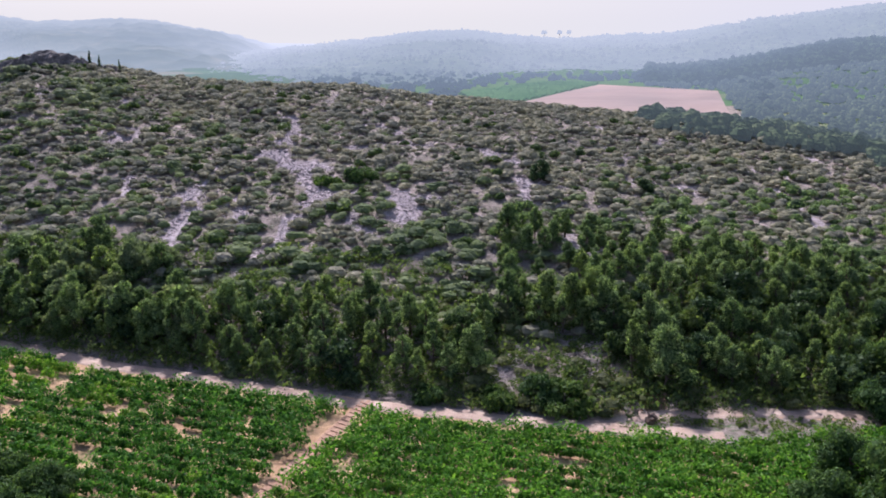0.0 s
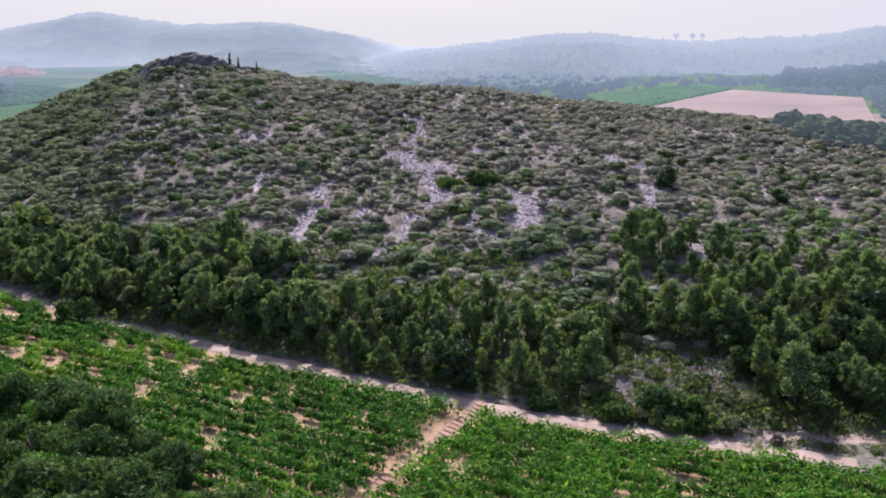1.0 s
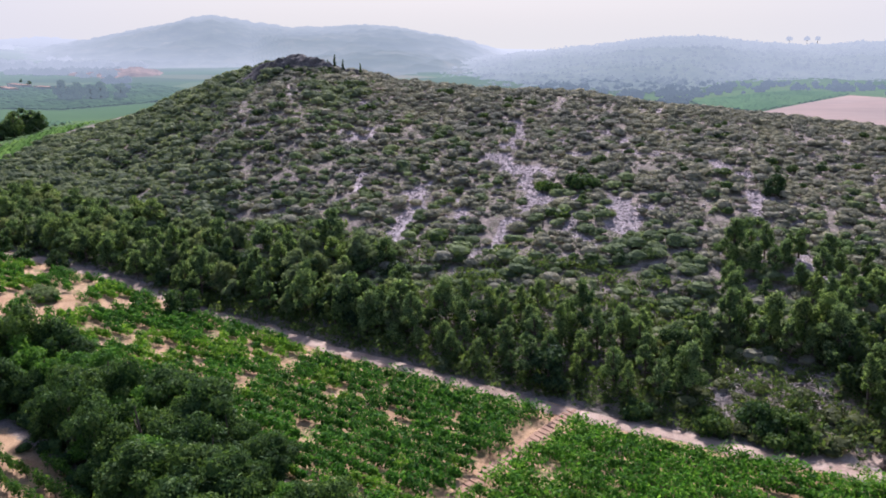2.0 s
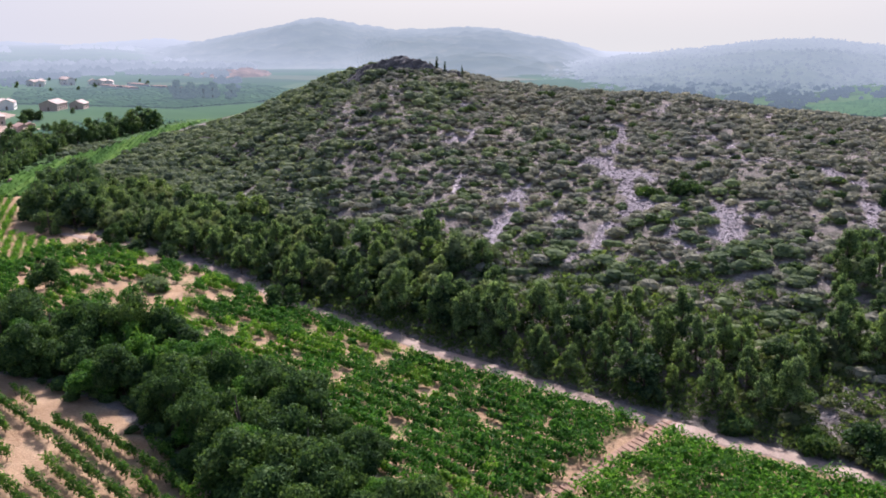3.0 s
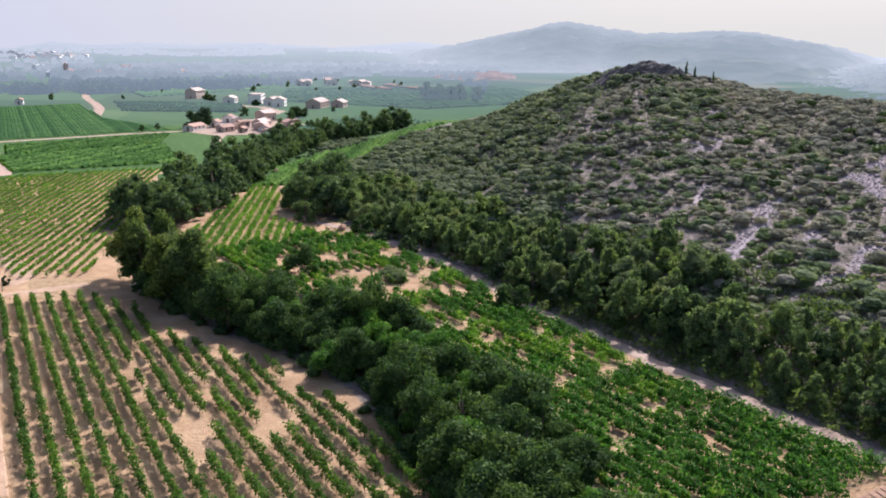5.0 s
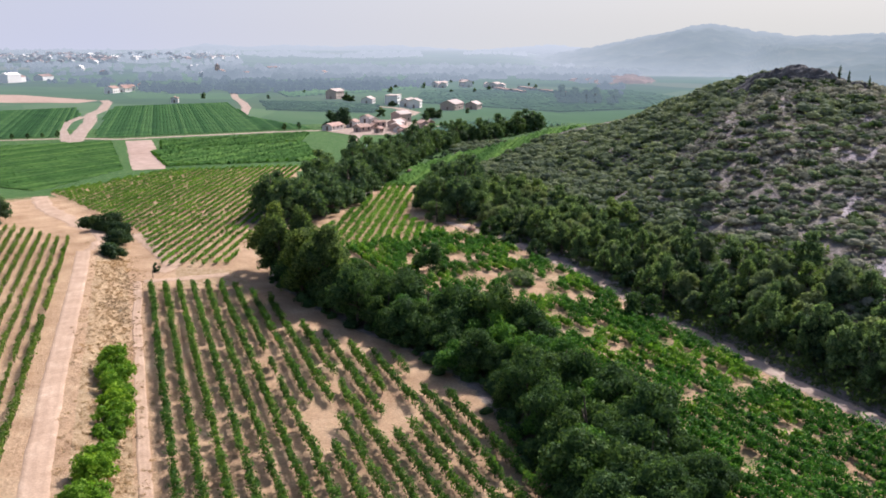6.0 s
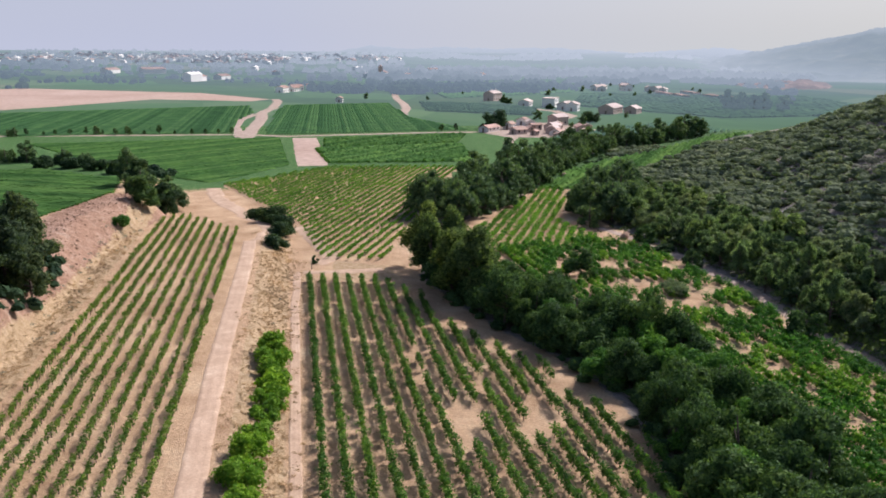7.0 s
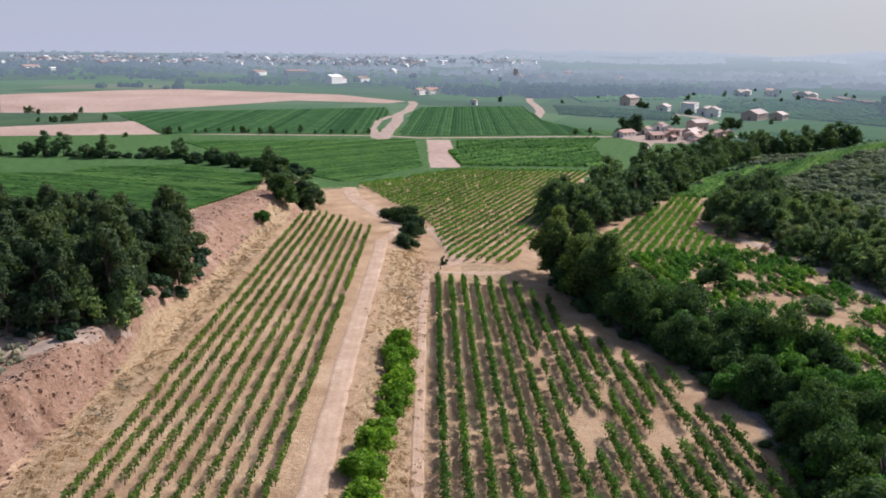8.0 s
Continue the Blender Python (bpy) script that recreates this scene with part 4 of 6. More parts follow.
CROP = foliage("crop_leaves", (0.055, 0.135, 0.035), (0.09, 0.195, 0.05), (0.14, 0.26, 0.07), 0.38, 0.9)
CROP_DARK = foliage("dark_crop_leaves", (0.045, 0.12, 0.045), (0.07, 0.165, 0.06), (0.105, 0.215, 0.08), 0.4, 0.9)
# crop green for far fields, with haze painted over it as emission
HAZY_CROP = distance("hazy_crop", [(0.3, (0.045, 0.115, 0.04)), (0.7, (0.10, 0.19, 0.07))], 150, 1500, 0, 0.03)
crop("far_vineyard", [(-388, 45), (-362, 145), (-272, 112), (-244, 76), (-284, 61)], (-0.35, 0.94), 1.7, 0.35, 0.95, CROP, "dense green vineyard on the plain")
crop("far_vineyard", [(-588, 28), (-590, 215), (-520, 192), (-468, 164), (-430, 145), (-396, 134), (-424, 42)], (-0.93, 0.37), 1.8, 0.3, 1.0, CROP_DARK, "dark green vineyard on the plain")
crop("far_vineyard", [(-584, 240), (-572, 318), (-440, 260), (-352, 244), (-378, 146), (-407, 156), (-465, 183), (-520, 206)], (-0.90, 0.42), 1.8, 0.3, 1.0, CROP_DARK, "dark green vineyard beside the farmhouses")
crop("far_vineyard", [(-312, 140), (-297, 200), (-246, 172), (-268, 125)], (-0.45, 0.9), 2.6, 1.2, 0.95, CROP, "green vineyard by the earth track")
crop("far_vineyard", [(-346, 160), (-334, 228), (-303, 202), (-316, 146)], (-0.45, 0.9), 2.6, 1.1, 0.8, CROP, "green vineyard below the field road")
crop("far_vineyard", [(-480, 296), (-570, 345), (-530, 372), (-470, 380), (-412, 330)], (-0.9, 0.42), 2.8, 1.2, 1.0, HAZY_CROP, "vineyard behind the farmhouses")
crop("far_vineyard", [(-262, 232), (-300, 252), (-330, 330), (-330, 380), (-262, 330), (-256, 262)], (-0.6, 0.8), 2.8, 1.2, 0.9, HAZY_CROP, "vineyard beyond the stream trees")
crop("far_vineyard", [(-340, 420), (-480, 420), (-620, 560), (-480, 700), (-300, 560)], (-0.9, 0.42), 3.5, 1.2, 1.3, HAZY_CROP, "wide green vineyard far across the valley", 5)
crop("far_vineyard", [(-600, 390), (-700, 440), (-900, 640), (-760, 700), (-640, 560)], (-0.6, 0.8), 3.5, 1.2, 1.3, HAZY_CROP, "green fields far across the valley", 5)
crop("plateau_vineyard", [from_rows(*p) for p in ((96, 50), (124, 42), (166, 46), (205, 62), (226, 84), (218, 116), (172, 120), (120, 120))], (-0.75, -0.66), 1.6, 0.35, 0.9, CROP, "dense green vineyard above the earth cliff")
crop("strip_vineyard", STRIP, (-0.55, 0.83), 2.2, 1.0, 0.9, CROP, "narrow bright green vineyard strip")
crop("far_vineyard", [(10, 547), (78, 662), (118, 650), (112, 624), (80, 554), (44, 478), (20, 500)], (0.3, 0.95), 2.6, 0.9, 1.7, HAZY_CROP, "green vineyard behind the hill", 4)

# ---- scrub hill ----
def on_hill(x, y, lo=2.0, hi=400.0):
    az, d = polar(x, y)
    return (az < 46) & (az > -34) & (d - foot(az) > lo) & (d - foot(az) < hi) & ~inside(x, y, STRIP)


def pebbles(name, places, lo, hi, label, r, mat=ROCK):
    c = np.array(places)
    n = len(c)
    v, f = box(-1, -1, -1, 1, 1, 1)
    s = r.uniform(lo, hi, (n, 1, 1)) * r.uniform(0.6, 1.2, (n, 1, 1))
    V = v[None] * r.uniform(0.55, 1.0, (n, 8, 3)) * s * np.concatenate([np.ones((n, 1, 1)), r.uniform(0.6, 1, (n, 1, 1)), r.uniform(0.5, 0.95, (n, 1, 1))], 2)
    a = r.uniform(0, 6.28, (n, 1))
    x, y = V[:, :, 0] * np.cos(a) - V[:, :, 1] * np.sin(a), V[:, :, 0] * np.sin(a) + V[:, :, 1] * np.cos(a)
    V = np.stack([x + c[:, :1], y + c[:, 1:], V[:, :, 2] + (height(c[:, 0], c[:, 1]) + s[:, 0, 0] * 0.15)[:, None]], 2)
    F = f[None] + (np.arange(n) * 8)[:, None, None]
    return tagged(new(name, mesh_of(name, V.reshape(-1, 3), F.reshape(-1, 4), mat)), label, "rocks", kind="stuff")


X = rng.uniform(-110, 60, 220000)
Y = rng.uniform(84, 215, 220000)
hits = scree_at(X, Y) * on_hill(X, Y) > rng.uniform(0.15, 1, 220000)
pebbles("scree", list(zip(X[hits], Y[hits]))[:13000], 0.05, 0.19, "pale grey limestone scree on the hillside", rng)
X = rng.uniform(-180, 60, 9000)
Y = rng.uniform(84, 260, 9000)
hits = on_hill(X, Y) & (rng.uniform(0, 1, 9000) < 0.35)
pebbles("loose_stones", list(zip(X[hits], Y[hits])), 0.12, 0.4, "scattered pale stones among the scrub", rng)


def forest(x, y):
    """How thickly pines stand at a place on the hill."""
    az, d = polar(x, y)
    e = d - foot(az)
    bearing = [-34, -28, -20, -15, -13, -11, -4.5, -3, 0, 3, 9, 15, 20, 25, 30]
    lo = np.interp(az, bearing, [2, 2, 2, 3, 9, 16, 16, 7, 2.5, 1.6, 1.6, 1.6, 1.8, 2, 3])
    hi = np.interp(az, bearing, [58, 55, 46, 30, 25, 22, 21, 17, 14, 12, 15, 11, 8, 5.5, 5])
    belt = step(0, 2, e - lo) * (1 - step(-3, 3, e - hi)) * (az < 30)
    stray = 0.10 * step(0, 8, e - hi) * (1 - step(20, 45, e - hi)) * (az < -4)
    edge = 0.15 * step(1.5, 4, e) * (1 - step(8, 20, e)) * step(20, 24, az)
    return np.maximum.reduce([belt * np.where(az < -13, 0.75, 1.0), stray, edge])


# shrubs: many lumps of leaf sprays, in two tones
def shrubs(name, places, sizes, mat, label, r, per=72, core=True, spray=0.16, flat=(1, 1, 0.8)):
    c = np.array(places)
    k = np.array(sizes)
    z = height(c[:, 0], c[:, 1])
    lumps = [(c + r.normal(0, 0.42, c.shape) * k[:, None], z + k * r.uniform(0.15, 0.55, len(k)), k * r.uniform(0.5, 0.9, len(k))) for _ in range(2)]
    P, N, S, cores = [], [], [], []
    for cc, zz, kk in lumps:
        n = per // 2
        dv = r.normal(0, 1, (len(kk), n, 3))
        dv /= np.linalg.norm(dv, axis=2)[:, :, None]
        dv[:, :, 2] = np.abs(dv[:, :, 2]) - 0.15
        p = np.concatenate([cc, zz[:, None]], 1)[:, None] + dv * (kk[:, None] * r.uniform(0.86, 1.14, (len(kk), n)))[:, :, None] * flat
        P.append(p.reshape(-1, 3))
        N.append(dv.reshape(-1, 3))
        S.append(np.repeat(np.clip(kk * spray, 0.07, 0.24), n))
        tv, tf = dome()
        tv = tv * np.array((0.92, 0.92, 0.92)) * flat
        cv = np.concatenate([cc, zz[:, None]], 1)[:, None] + tv[None] * kk[:, None, None] * r.uniform(0.82, 1.12, (len(kk), len(tv), 1))
        cores.append((cv.reshape(-1, 3), (tf[None] + (np.arange(len(kk)) * len(tv))[:, None, None]).reshape(-1, 4)))
    v, f = leaves(np.concatenate(P), np.concatenate(N), np.concatenate(S)[:, None], r)
    return tagged(new(name, mesh_of(name, *joined([(v, f), *(tris(c) for c in cores if core)]), mat)), label, "shrubs", kind="stuff")


CLEARING = foliage("clearing_leaves", (0.07, 0.085, 0.04), (0.12, 0.14, 0.065), (0.2, 0.215, 0.10), 0.38)
SPREAD = (1.2, 1.0, 0.68)  # scrub grows low and wide


def chance(v):
    return rng.uniform(0, 1, np.shape(v)) < v


def scrub_grows(x, y):
    az, d = polar(x, y)
    thick = np.where(az > 30, 0.85, np.where(az > 12, 0.66, 0.56))
    return on_hill(x, y, 1.2, 175) & ~chance(1.15 * scree_at(x, y)) & chance(1.15 - 0.75 * forest(x, y)) & chance(thick + 1.1 * vnoise(x / 7, y / 7, 141))


cand = np.array(scatter(9800, -245, 95, 82, 320, 1.05, scrub_grows, rng, 16))
tone = rng.uniform(0, 1, len(cand)) + 0.6 * (vnoise(cand[:, 0] / 12, cand[:, 1] / 12, 151) - 0.5) + 0.009 * (128 - np.hypot(*cand.T)) + 0.022 * np.clip(polar(*cand.T)[0] - 14, -8, 25)
near = np.hypot(*cand.T) - foot(polar(*cand.T)[0]) < 16
low_growth = cand[near].tolist()
cand, tone = cand[~near], tone[~near]
low_growth += scatter(1700, -150, 62, 80, 190, 1.0, lambda x, y: on_hill(x, y, 1.3, 32) & (polar(x, y)[0] < 32) & chance(0.25 + forest(x, y)) & ~chance(scree_at(x, y)), rng, 40)
low_growth += scatter(700, -70, 62, 80, 125, 0.8, lambda x, y: on_hill(x, y, 0.4, 5.0) & ((polar(x, y)[0] > -4) | (polar(x, y)[0] < -14)), rng, 60)
shrubs("slope_bushes", low_growth, rng.gamma(4, 0.18, len(low_growth)) + 0.25, FOOT_LEAVES, "green bushes under the pines", rng, 84, False)
side = polar(*cand.T)[0] + 14 * vnoise(cand[:, 0] / 25, cand[:, 1] / 25, 157) > 33
flank = cand[side].tolist()
cand, tone = cand[~side], tone[~side]
shrubs("flank_scrub", flank, np.minimum(rng.gamma(3, 0.33, len(flank)) + 0.4, 2.2), FLANK_LEAVES, "dense olive-green scrub on the flank of the hill", rng, 54, flat=SPREAD)
mats = scatter(7500, -245, 75, 84, 300, 0.9, lambda x, y: on_hill(x, y, 8, 150) & ~chance(1.3 * scree_at(x, y)) & (vnoise(x / 3.5, y / 3.5, 145) > 0.3), rng, 14)
shrubs("low_scrub", mats, rng.gamma(4, 0.06, len(mats)) + 0.28, SCRUB, "knee-high mats of olive-grey scrub", rng, 22, False, 0.30)
grey = [p for p, t in zip(cand.tolist(), tone) if t < 0.5]
lush = [p for p, t in zip(cand.tolist(), tone) if t >= 0.5]
spur_growth = scatter(110, 19, 50, 73.5, 78, 0.6, lambda x, y: (to_line(x, y, SPUR) > 1.2) & (to_line(x, y, ROAD) > 1.8), rng, 60)
shrubs("spur_weeds", spur_growth, rng.gamma(4, 0.10, len(spur_growth)) + 0.15, FOOT_LEAVES, "weeds and low bushes below the dirt road", rng, 70, False)
foot_growth = scatter(260, -8, 55, 79, 112, 1.25, lambda x, y: on_hill(x, y, 0.8, 24) & (polar(x, y)[0] < 2) & ~chance(scree_at(x, y)), rng, 60)
shrubs("foot_bushes", foot_growth, rng.gamma(5, 0.13, len(foot_growth)) + 0.25, CLEARING, "olive bushes in the clearing at the hill foot", rng, 200, True, flat=(1.1, 1.1, 0.65))
shrubs("hill_scrub", grey, np.minimum(rng.gamma(3, 0.22, len(grey)) + 0.32, 1.6), SCRUB, "low grey-green scrub covering the hill", rng, 46, flat=SPREAD)
shrubs("hill_bushes", lush, np.minimum(rng.gamma(3, 0.25, len(lush)) + 0.34, 1.7), SCRUB_GREEN, "green rounded bushes on the hill", rng, 50, flat=SPREAD)

dark_spots = scatter(380, -235, 70, 95, 290, 2.6, lambda x, y: on_hill(x, y, 8, 130) & (vnoise(x / 9, y / 9, 171) > 0.45) & ~chance(2 * scree_at(x, y)), rng, 30)
shrubs("dark_scrub", dark_spots, np.minimum(rng.gamma(3, 0.25, len(dark_spots)) + 0.5, 1.8), FOOT_LEAVES, "dark green kermes bushes on the hill", rng, 90)

# ---- pines and oaks ----
pines = [tree("pine_tree", pine_blobs(h, w, rng), h * 0.92, 0.15, PINE, 24.0, 0.14, rng, lab, "tree", "pines under the hill")
         for h, w, lab in ((8.4, 2.1, "tall light green pine on the slope"), (7.4, 1.8, "light green pine with a bare trunk"), (8.0, 2.5, "broad light green pine at the hill foot"), (6.0, 1.7, "young pine in the hillside wood"), (7.0, 2.3, "round-headed pine among others"))]
holm_oaks = [tree("holm_oak", oak_blobs(h, w, rng, 0.15), h * 0.8, 0.14, leaf, 17.0, 0.18, rng, lab, "tree", "holm oaks in the hillside wood")
             for h, w, leaf, lab in ((5.4, 2.4, DARK_OAK, "dark holm oak in the hillside wood"), (4.6, 2.2, FOOT_LEAVES, "small holm oak in the hillside wood"))]
spots = scatter(620, -150, 90, 82, 215, 2.15, lambda x, y: on_hill(x, y, 1.5) & chance(forest(x, y)), rng, 60)
spots.sort(key=lambda p: math.hypot(*p))
rise = [math.hypot(*p) - float(foot(polar(*p)[0])) for p in spots]
low_spots = [p for p, e in zip(spots, rise) if e < 26][:380]
oak_spots = [p for p in low_spots if polar(*p)[0] < -12.5 and rng.uniform() < 0.5] + [p for p in low_spots if polar(*p)[0] >= -12.5 and rng.uniform() < 0.12]
planted(holm_oaks, oak_spots, rng, 0.6, 1.1)
planted(pines, [p for p in low_spots if p not in oak_spots], rng, 0.45, 0.92)
high_spots = [p for p, e in zip(spots, rise) if e >= 26]
for x, y in high_spots[:90]:
    k = rng.uniform(0.38, 0.75)
    made = copy_thing(pines[int(rng.integers(5))], Matrix())
    made.matrix_basis = Matrix.LocRotScale((x, y, ground_z(x, y)), Euler((0, 0, rng.uniform(0, 6.28))), (k * 1.15, k * 1.15, k))
shrubs("upper_pine_wood", high_spots[90:], rng.uniform(0.9, 1.6, len(high_spots[90:])), PINE, "dense pine wood higher on the slope", rng, 210)

slope_trees = [tree("slope_tree", oak_blobs(h, w, rng, 0.2), h * 0.8, 0.12, leaf, 17.0, 0.19, rng, lab, "tree", "small trees along the hill foot")
               for h, w, leaf, lab in ((4.6, 2.3, SCRUB_GREEN, "small rounded green tree at the hill foot"), (3.8, 2.0, DARK_OAK, "small dark tree at the hill foot"), (5.2, 2.3, PINE, "young pine at the hill foot"))]
spots = scatter(270, -235, -30, 84, 285, 2.6, lambda x, y: on_hill(x, y, 4.0, 62) & (polar(x, y)[0] > 18) & chance(1.1 - (polar(x, y)[1] - foot(polar(x, y)[0])) / np.interp(polar(x, y)[0], [30, 38, 46], [26, 45, 75])), rng, 60)
planted(slope_trees, spots, rng, 0.7, 1.15)

oaks = [tree("oak_tree", oak_blobs(h, w, rng), h * 0.85, 0.18, leaf, 30.0, 0.14, rng, lab, "tree", "trees of the hedge")
        for h, w, leaf, lab in ((6.2, 3.4, OAK, "bushy green oak in the hedge between vineyards"), (5.4, 3.0, OAK, "low spreading oak in the hedge"), (6.8, 3.2, OAK, "taller leafy tree in the hedge"), (5.2, 3.0, LIGHT_OAK, "light green leafy tree in the hedge"))]
spots = scatter(135, -120, -18, 40, 92, 2.1, lambda x, y: to_line(x, y, HEDGE) < 6.0, rng, 60)
spots += [(30, 60), (34, 64), (38, 62), (34, 57), (42, 66), (40, 58), (43, 70), (46, 74), (44, 78), (48, 70), (47, 82), (50, 78)]
planted(oaks, spots, rng, 0.6, 1.2)
under = scatter(260, -122, -18, 40, 92, 1.7, lambda x, y: (to_line(x, y, HEDGE) < 7.6), rng, 40)
shrubs("hedge_undergrowth", under, rng.uniform(0.7, 1.7, len(under)), OAK, "thick green undergrowth of the hedge", rng, 150)

big_pines = [tree("hedge_pine", pine_blobs(h, w, rng), h * 0.9, 0.22, HEDGE_PINE, 20.0, 0.18, rng, "big olive-green pine at the end of the hedge", "tree", "big pines at the hedge end") for h, w in ((10.0, 3.8), (9.2, 3.5), (9.6, 3.7))]
planted(big_pines, [(-126, 77), (-121, 80.5), (-115, 81), (-119, 74.5), (-112, 75), (-108, 71.5), (-103, 72)], rng, 1.0, 1.25)

dark = [tree("stream_tree", oak_blobs(h, w, rng, 0.15), h * 0.85, 0.18, STREAM_LEAVES, 9.5, 0.25, rng, lab, "tree", "trees along the stream")
        for h, w, lab in ((7.5, 3.4, "dark green tree in the stream thicket"), (6.3, 3.0, "dark leafy tree along the stream"), (8.3, 3.2, "tall dark tree along the stream"))]


def stream(x, y):
    return (to_line(x, y, HEDGE_2) < np.interp(np.hypot(x, y), [190, 215, 290, 380], [8.5, 9.5, 6, 4.5])) & ~inside(x, y, STRIP) & ~inside(x, y, FIELD_C) & ~inside(x, y, FIELD_D)


under = scatter(190, -262, -146, 96, 302, 1.9, lambda x, y: (to_line(x, y, HEDGE_2) < 10.5) & ~inside(x, y, FIELD_D) & ~inside(x, y, FIELD_C) & ~inside(x, y, STRIP), rng, 60)
shrubs("stream_undergrowth", under, rng.uniform(0.6, 1.6, len(under)), STREAM_LEAVES, "green undergrowth along the stream", rng, 60)
spots = scatter(110, -262, -150, 98, 302, 4.0, stream, rng, 60)
u_s = [(140, 33), (146, 37), (137, 38), (150, 33), (144, 30), (152, 42), (131, 36)]
tall = [from_rows(*p) for p in u_s]
tall += [(-281 + rng.normal(0, 3), 64 + rng.normal(0, 2)), (-324, 37), (-328, 31), (-331, 26), (-335, 12), (-337, 6), (-346, -2), (-350, -8), (-352, -14), (-353, -26), (-303, 53), (-314, 47)]
spots += scatter(26, -182, -130, 122, 178, 3.6, lambda x, y: inside(x, y, [(-137, 127), (-150, 134), (-176, 164), (-180, 178), (-162, 168), (-136, 133)]), rng, 60)
planted(dark, spots, rng, 0.95, 1.5)
FAR_HEDGE = [(-262, 68), (-281, 66), (-301, 56), (-325, 38), (-335, 14), (-352, -8), (-356, -40)]
hedge_line = [(p[0] + (q[0] - p[0]) * t + rng.normal(0, 1.4), p[1] + (q[1] - p[1]) * t + rng.normal(0, 1.4)) for p, q in zip(FAR_HEDGE, FAR_HEDGE[1:]) for t in np.arange(0, 1, 0.09)]
shrubs("field_hedge", hedge_line, rng.uniform(1.3, 2.6, len(hedge_line)), DARK_OAK, "dark hedge of trees between the fields", rng, 150)
for x, y in tall:
    k = rng.uniform(0.85, 1.2)
    made = copy_thing(dark[int(rng.integers(3))], Matrix())
    made.matrix_basis = Matrix.LocRotScale((x, y, ground_z(x, y)), Euler((0, 0, rng.uniform(0, 6.28))), (k, k, k))

cliff_pines = [tree("cliff_pine", pine_blobs(h, w, rng), h * 0.9, 0.2, CLIFF_PINE, 14.0, 0.2, rng, "dark green pine above the earth cliff", "tree", "pines above the cliff") for h, w in ((10.0, 3.0), (9.0, 2.8), (11.0, 3.2))]
spots = [from_rows(*p) for p in scatter(150, 22, 67, 33, 88, 2.4, lambda u, s: s > np.interp(u, [20, 30, 50, 67], [43, 39, 36, 40]), rng, 60)]
planted(cliff_pines, spots, rng, 0.8, 1.12)

under = [from_rows(*p) for p in scatter(260, 22, 68, 35, 70, 1.6, lambda u, s: s > np.interp(u, [20, 30, 50, 68], [42, 37.5, 35, 38]), rng, 30)]
shrubs("pine_undergrowth", under, rng.uniform(0.8, 1.9, len(under)), DARK_OAK, "dark undergrowth below the cliff pines", rng)
low = [from_rows(*p) for p in scatter(70, -14, 30, 38, 75, 1.6, lambda u, s: (u < 27) & (s > 42 + 0.12 * np.maximum(0, u - 5)) & ((u < 15) | (s > 47)), rng, 30)]
low += [from_rows(*p) for p in scatter(90, 4, 25, 42.5, 52, 1.0, lambda u, s: s > 41.5 + 0.1 * u, rng, 30)]
shrubs("bank_scrub", low, rng.uniform(0.35, 0.95, len(low)), SCRUB, "grey-green scrub on the earth bank", rng)

light_pine = tree("young_pine", pine_blobs(5.5, 2.0, rng), 5, 0.12, PINE, 16, 0.18, rng, "young light green pine before the dark ones", "tree", "young pines above the cliff")
planted([light_pine], [from_rows(*p) for p in ((27, 41), (25, 45), (29, 37), (31, 49), (24, 52))], rng, 0.8, 1.2)

# single shrubs
def bush(name, x, y, h, w, leaf, label, per=20, size=0.17):
    ob = tagged(new(name), label, "shrub")
    part("branch_frame", mesh_of("branch_frame", *trunk_of(h * 0.6, 0.07, [(w * 0.4, 0, h * 0.5), (-w * 0.3, w * 0.3, h * 0.6)], rng), BARK), ob)
    part("leaves", mesh_of("leaves", *crown(oak_blobs(h, w, rng, 0.1), per, size, rng), leaf), ob)
    ob.location = (x, y, ground_z(x, y) - 0.05)
    return ob


for u, s, h, w, leaf, lab in ((36, 4.3, 2.6, 1.7, LIME, "bright green bush on the dry bank"), (32.5, 4.2, 3.8, 2.2, LIME, "bright green bush on the dry bank"), (29, 4.1, 3.6, 2.3, LIME, "bright green bush on the dry bank"), (25.5, 4.2, 3.4, 2.2, LIME, "bright green bush on the dry bank"),
                              (22, 4.1, 3.4, 2.1, LIME, "bright green bush on the dry bank"), (18.5, 4.3, 3.0, 2.0, LIME, "bright green bush on the dry bank"), (15, 4.4, 2.6, 1.8, LIME, "low bright green bush on the bank"), (9.5, 5.0, 2.4, 1.7, LIME, "thin bright green bush on the bank"), (5, 5.6, 2.9, 2.1, LIME, "open-branched bush on the bank"), (0, 6.2, 2.9, 2.3, LIME, "open-branched bush on the bank"), (-5, 6.0, 2.4, 1.9, LIME, "open-branched bush on the bank"), (108, 4.2, 4.2, 3.6, DARK_OAK, "dark dense bush at the terrace end"),
                              (115, 6.2, 4.2, 3.6, DARK_OAK, "dark dense bush at the terrace end"), (122, 9, 3.4, 3.0, DARK_OAK, "dark bush at the terrace end"), (94, 5.2, 3.0, 2.5, DARK_OAK, "rounded dark bush below the terrace"), (84, -2.2, 1.9, 0.7, DARK_OAK, "small dark bush at the field corner")):
    bush("bush", *from_rows(u, s), h, w, leaf, lab)
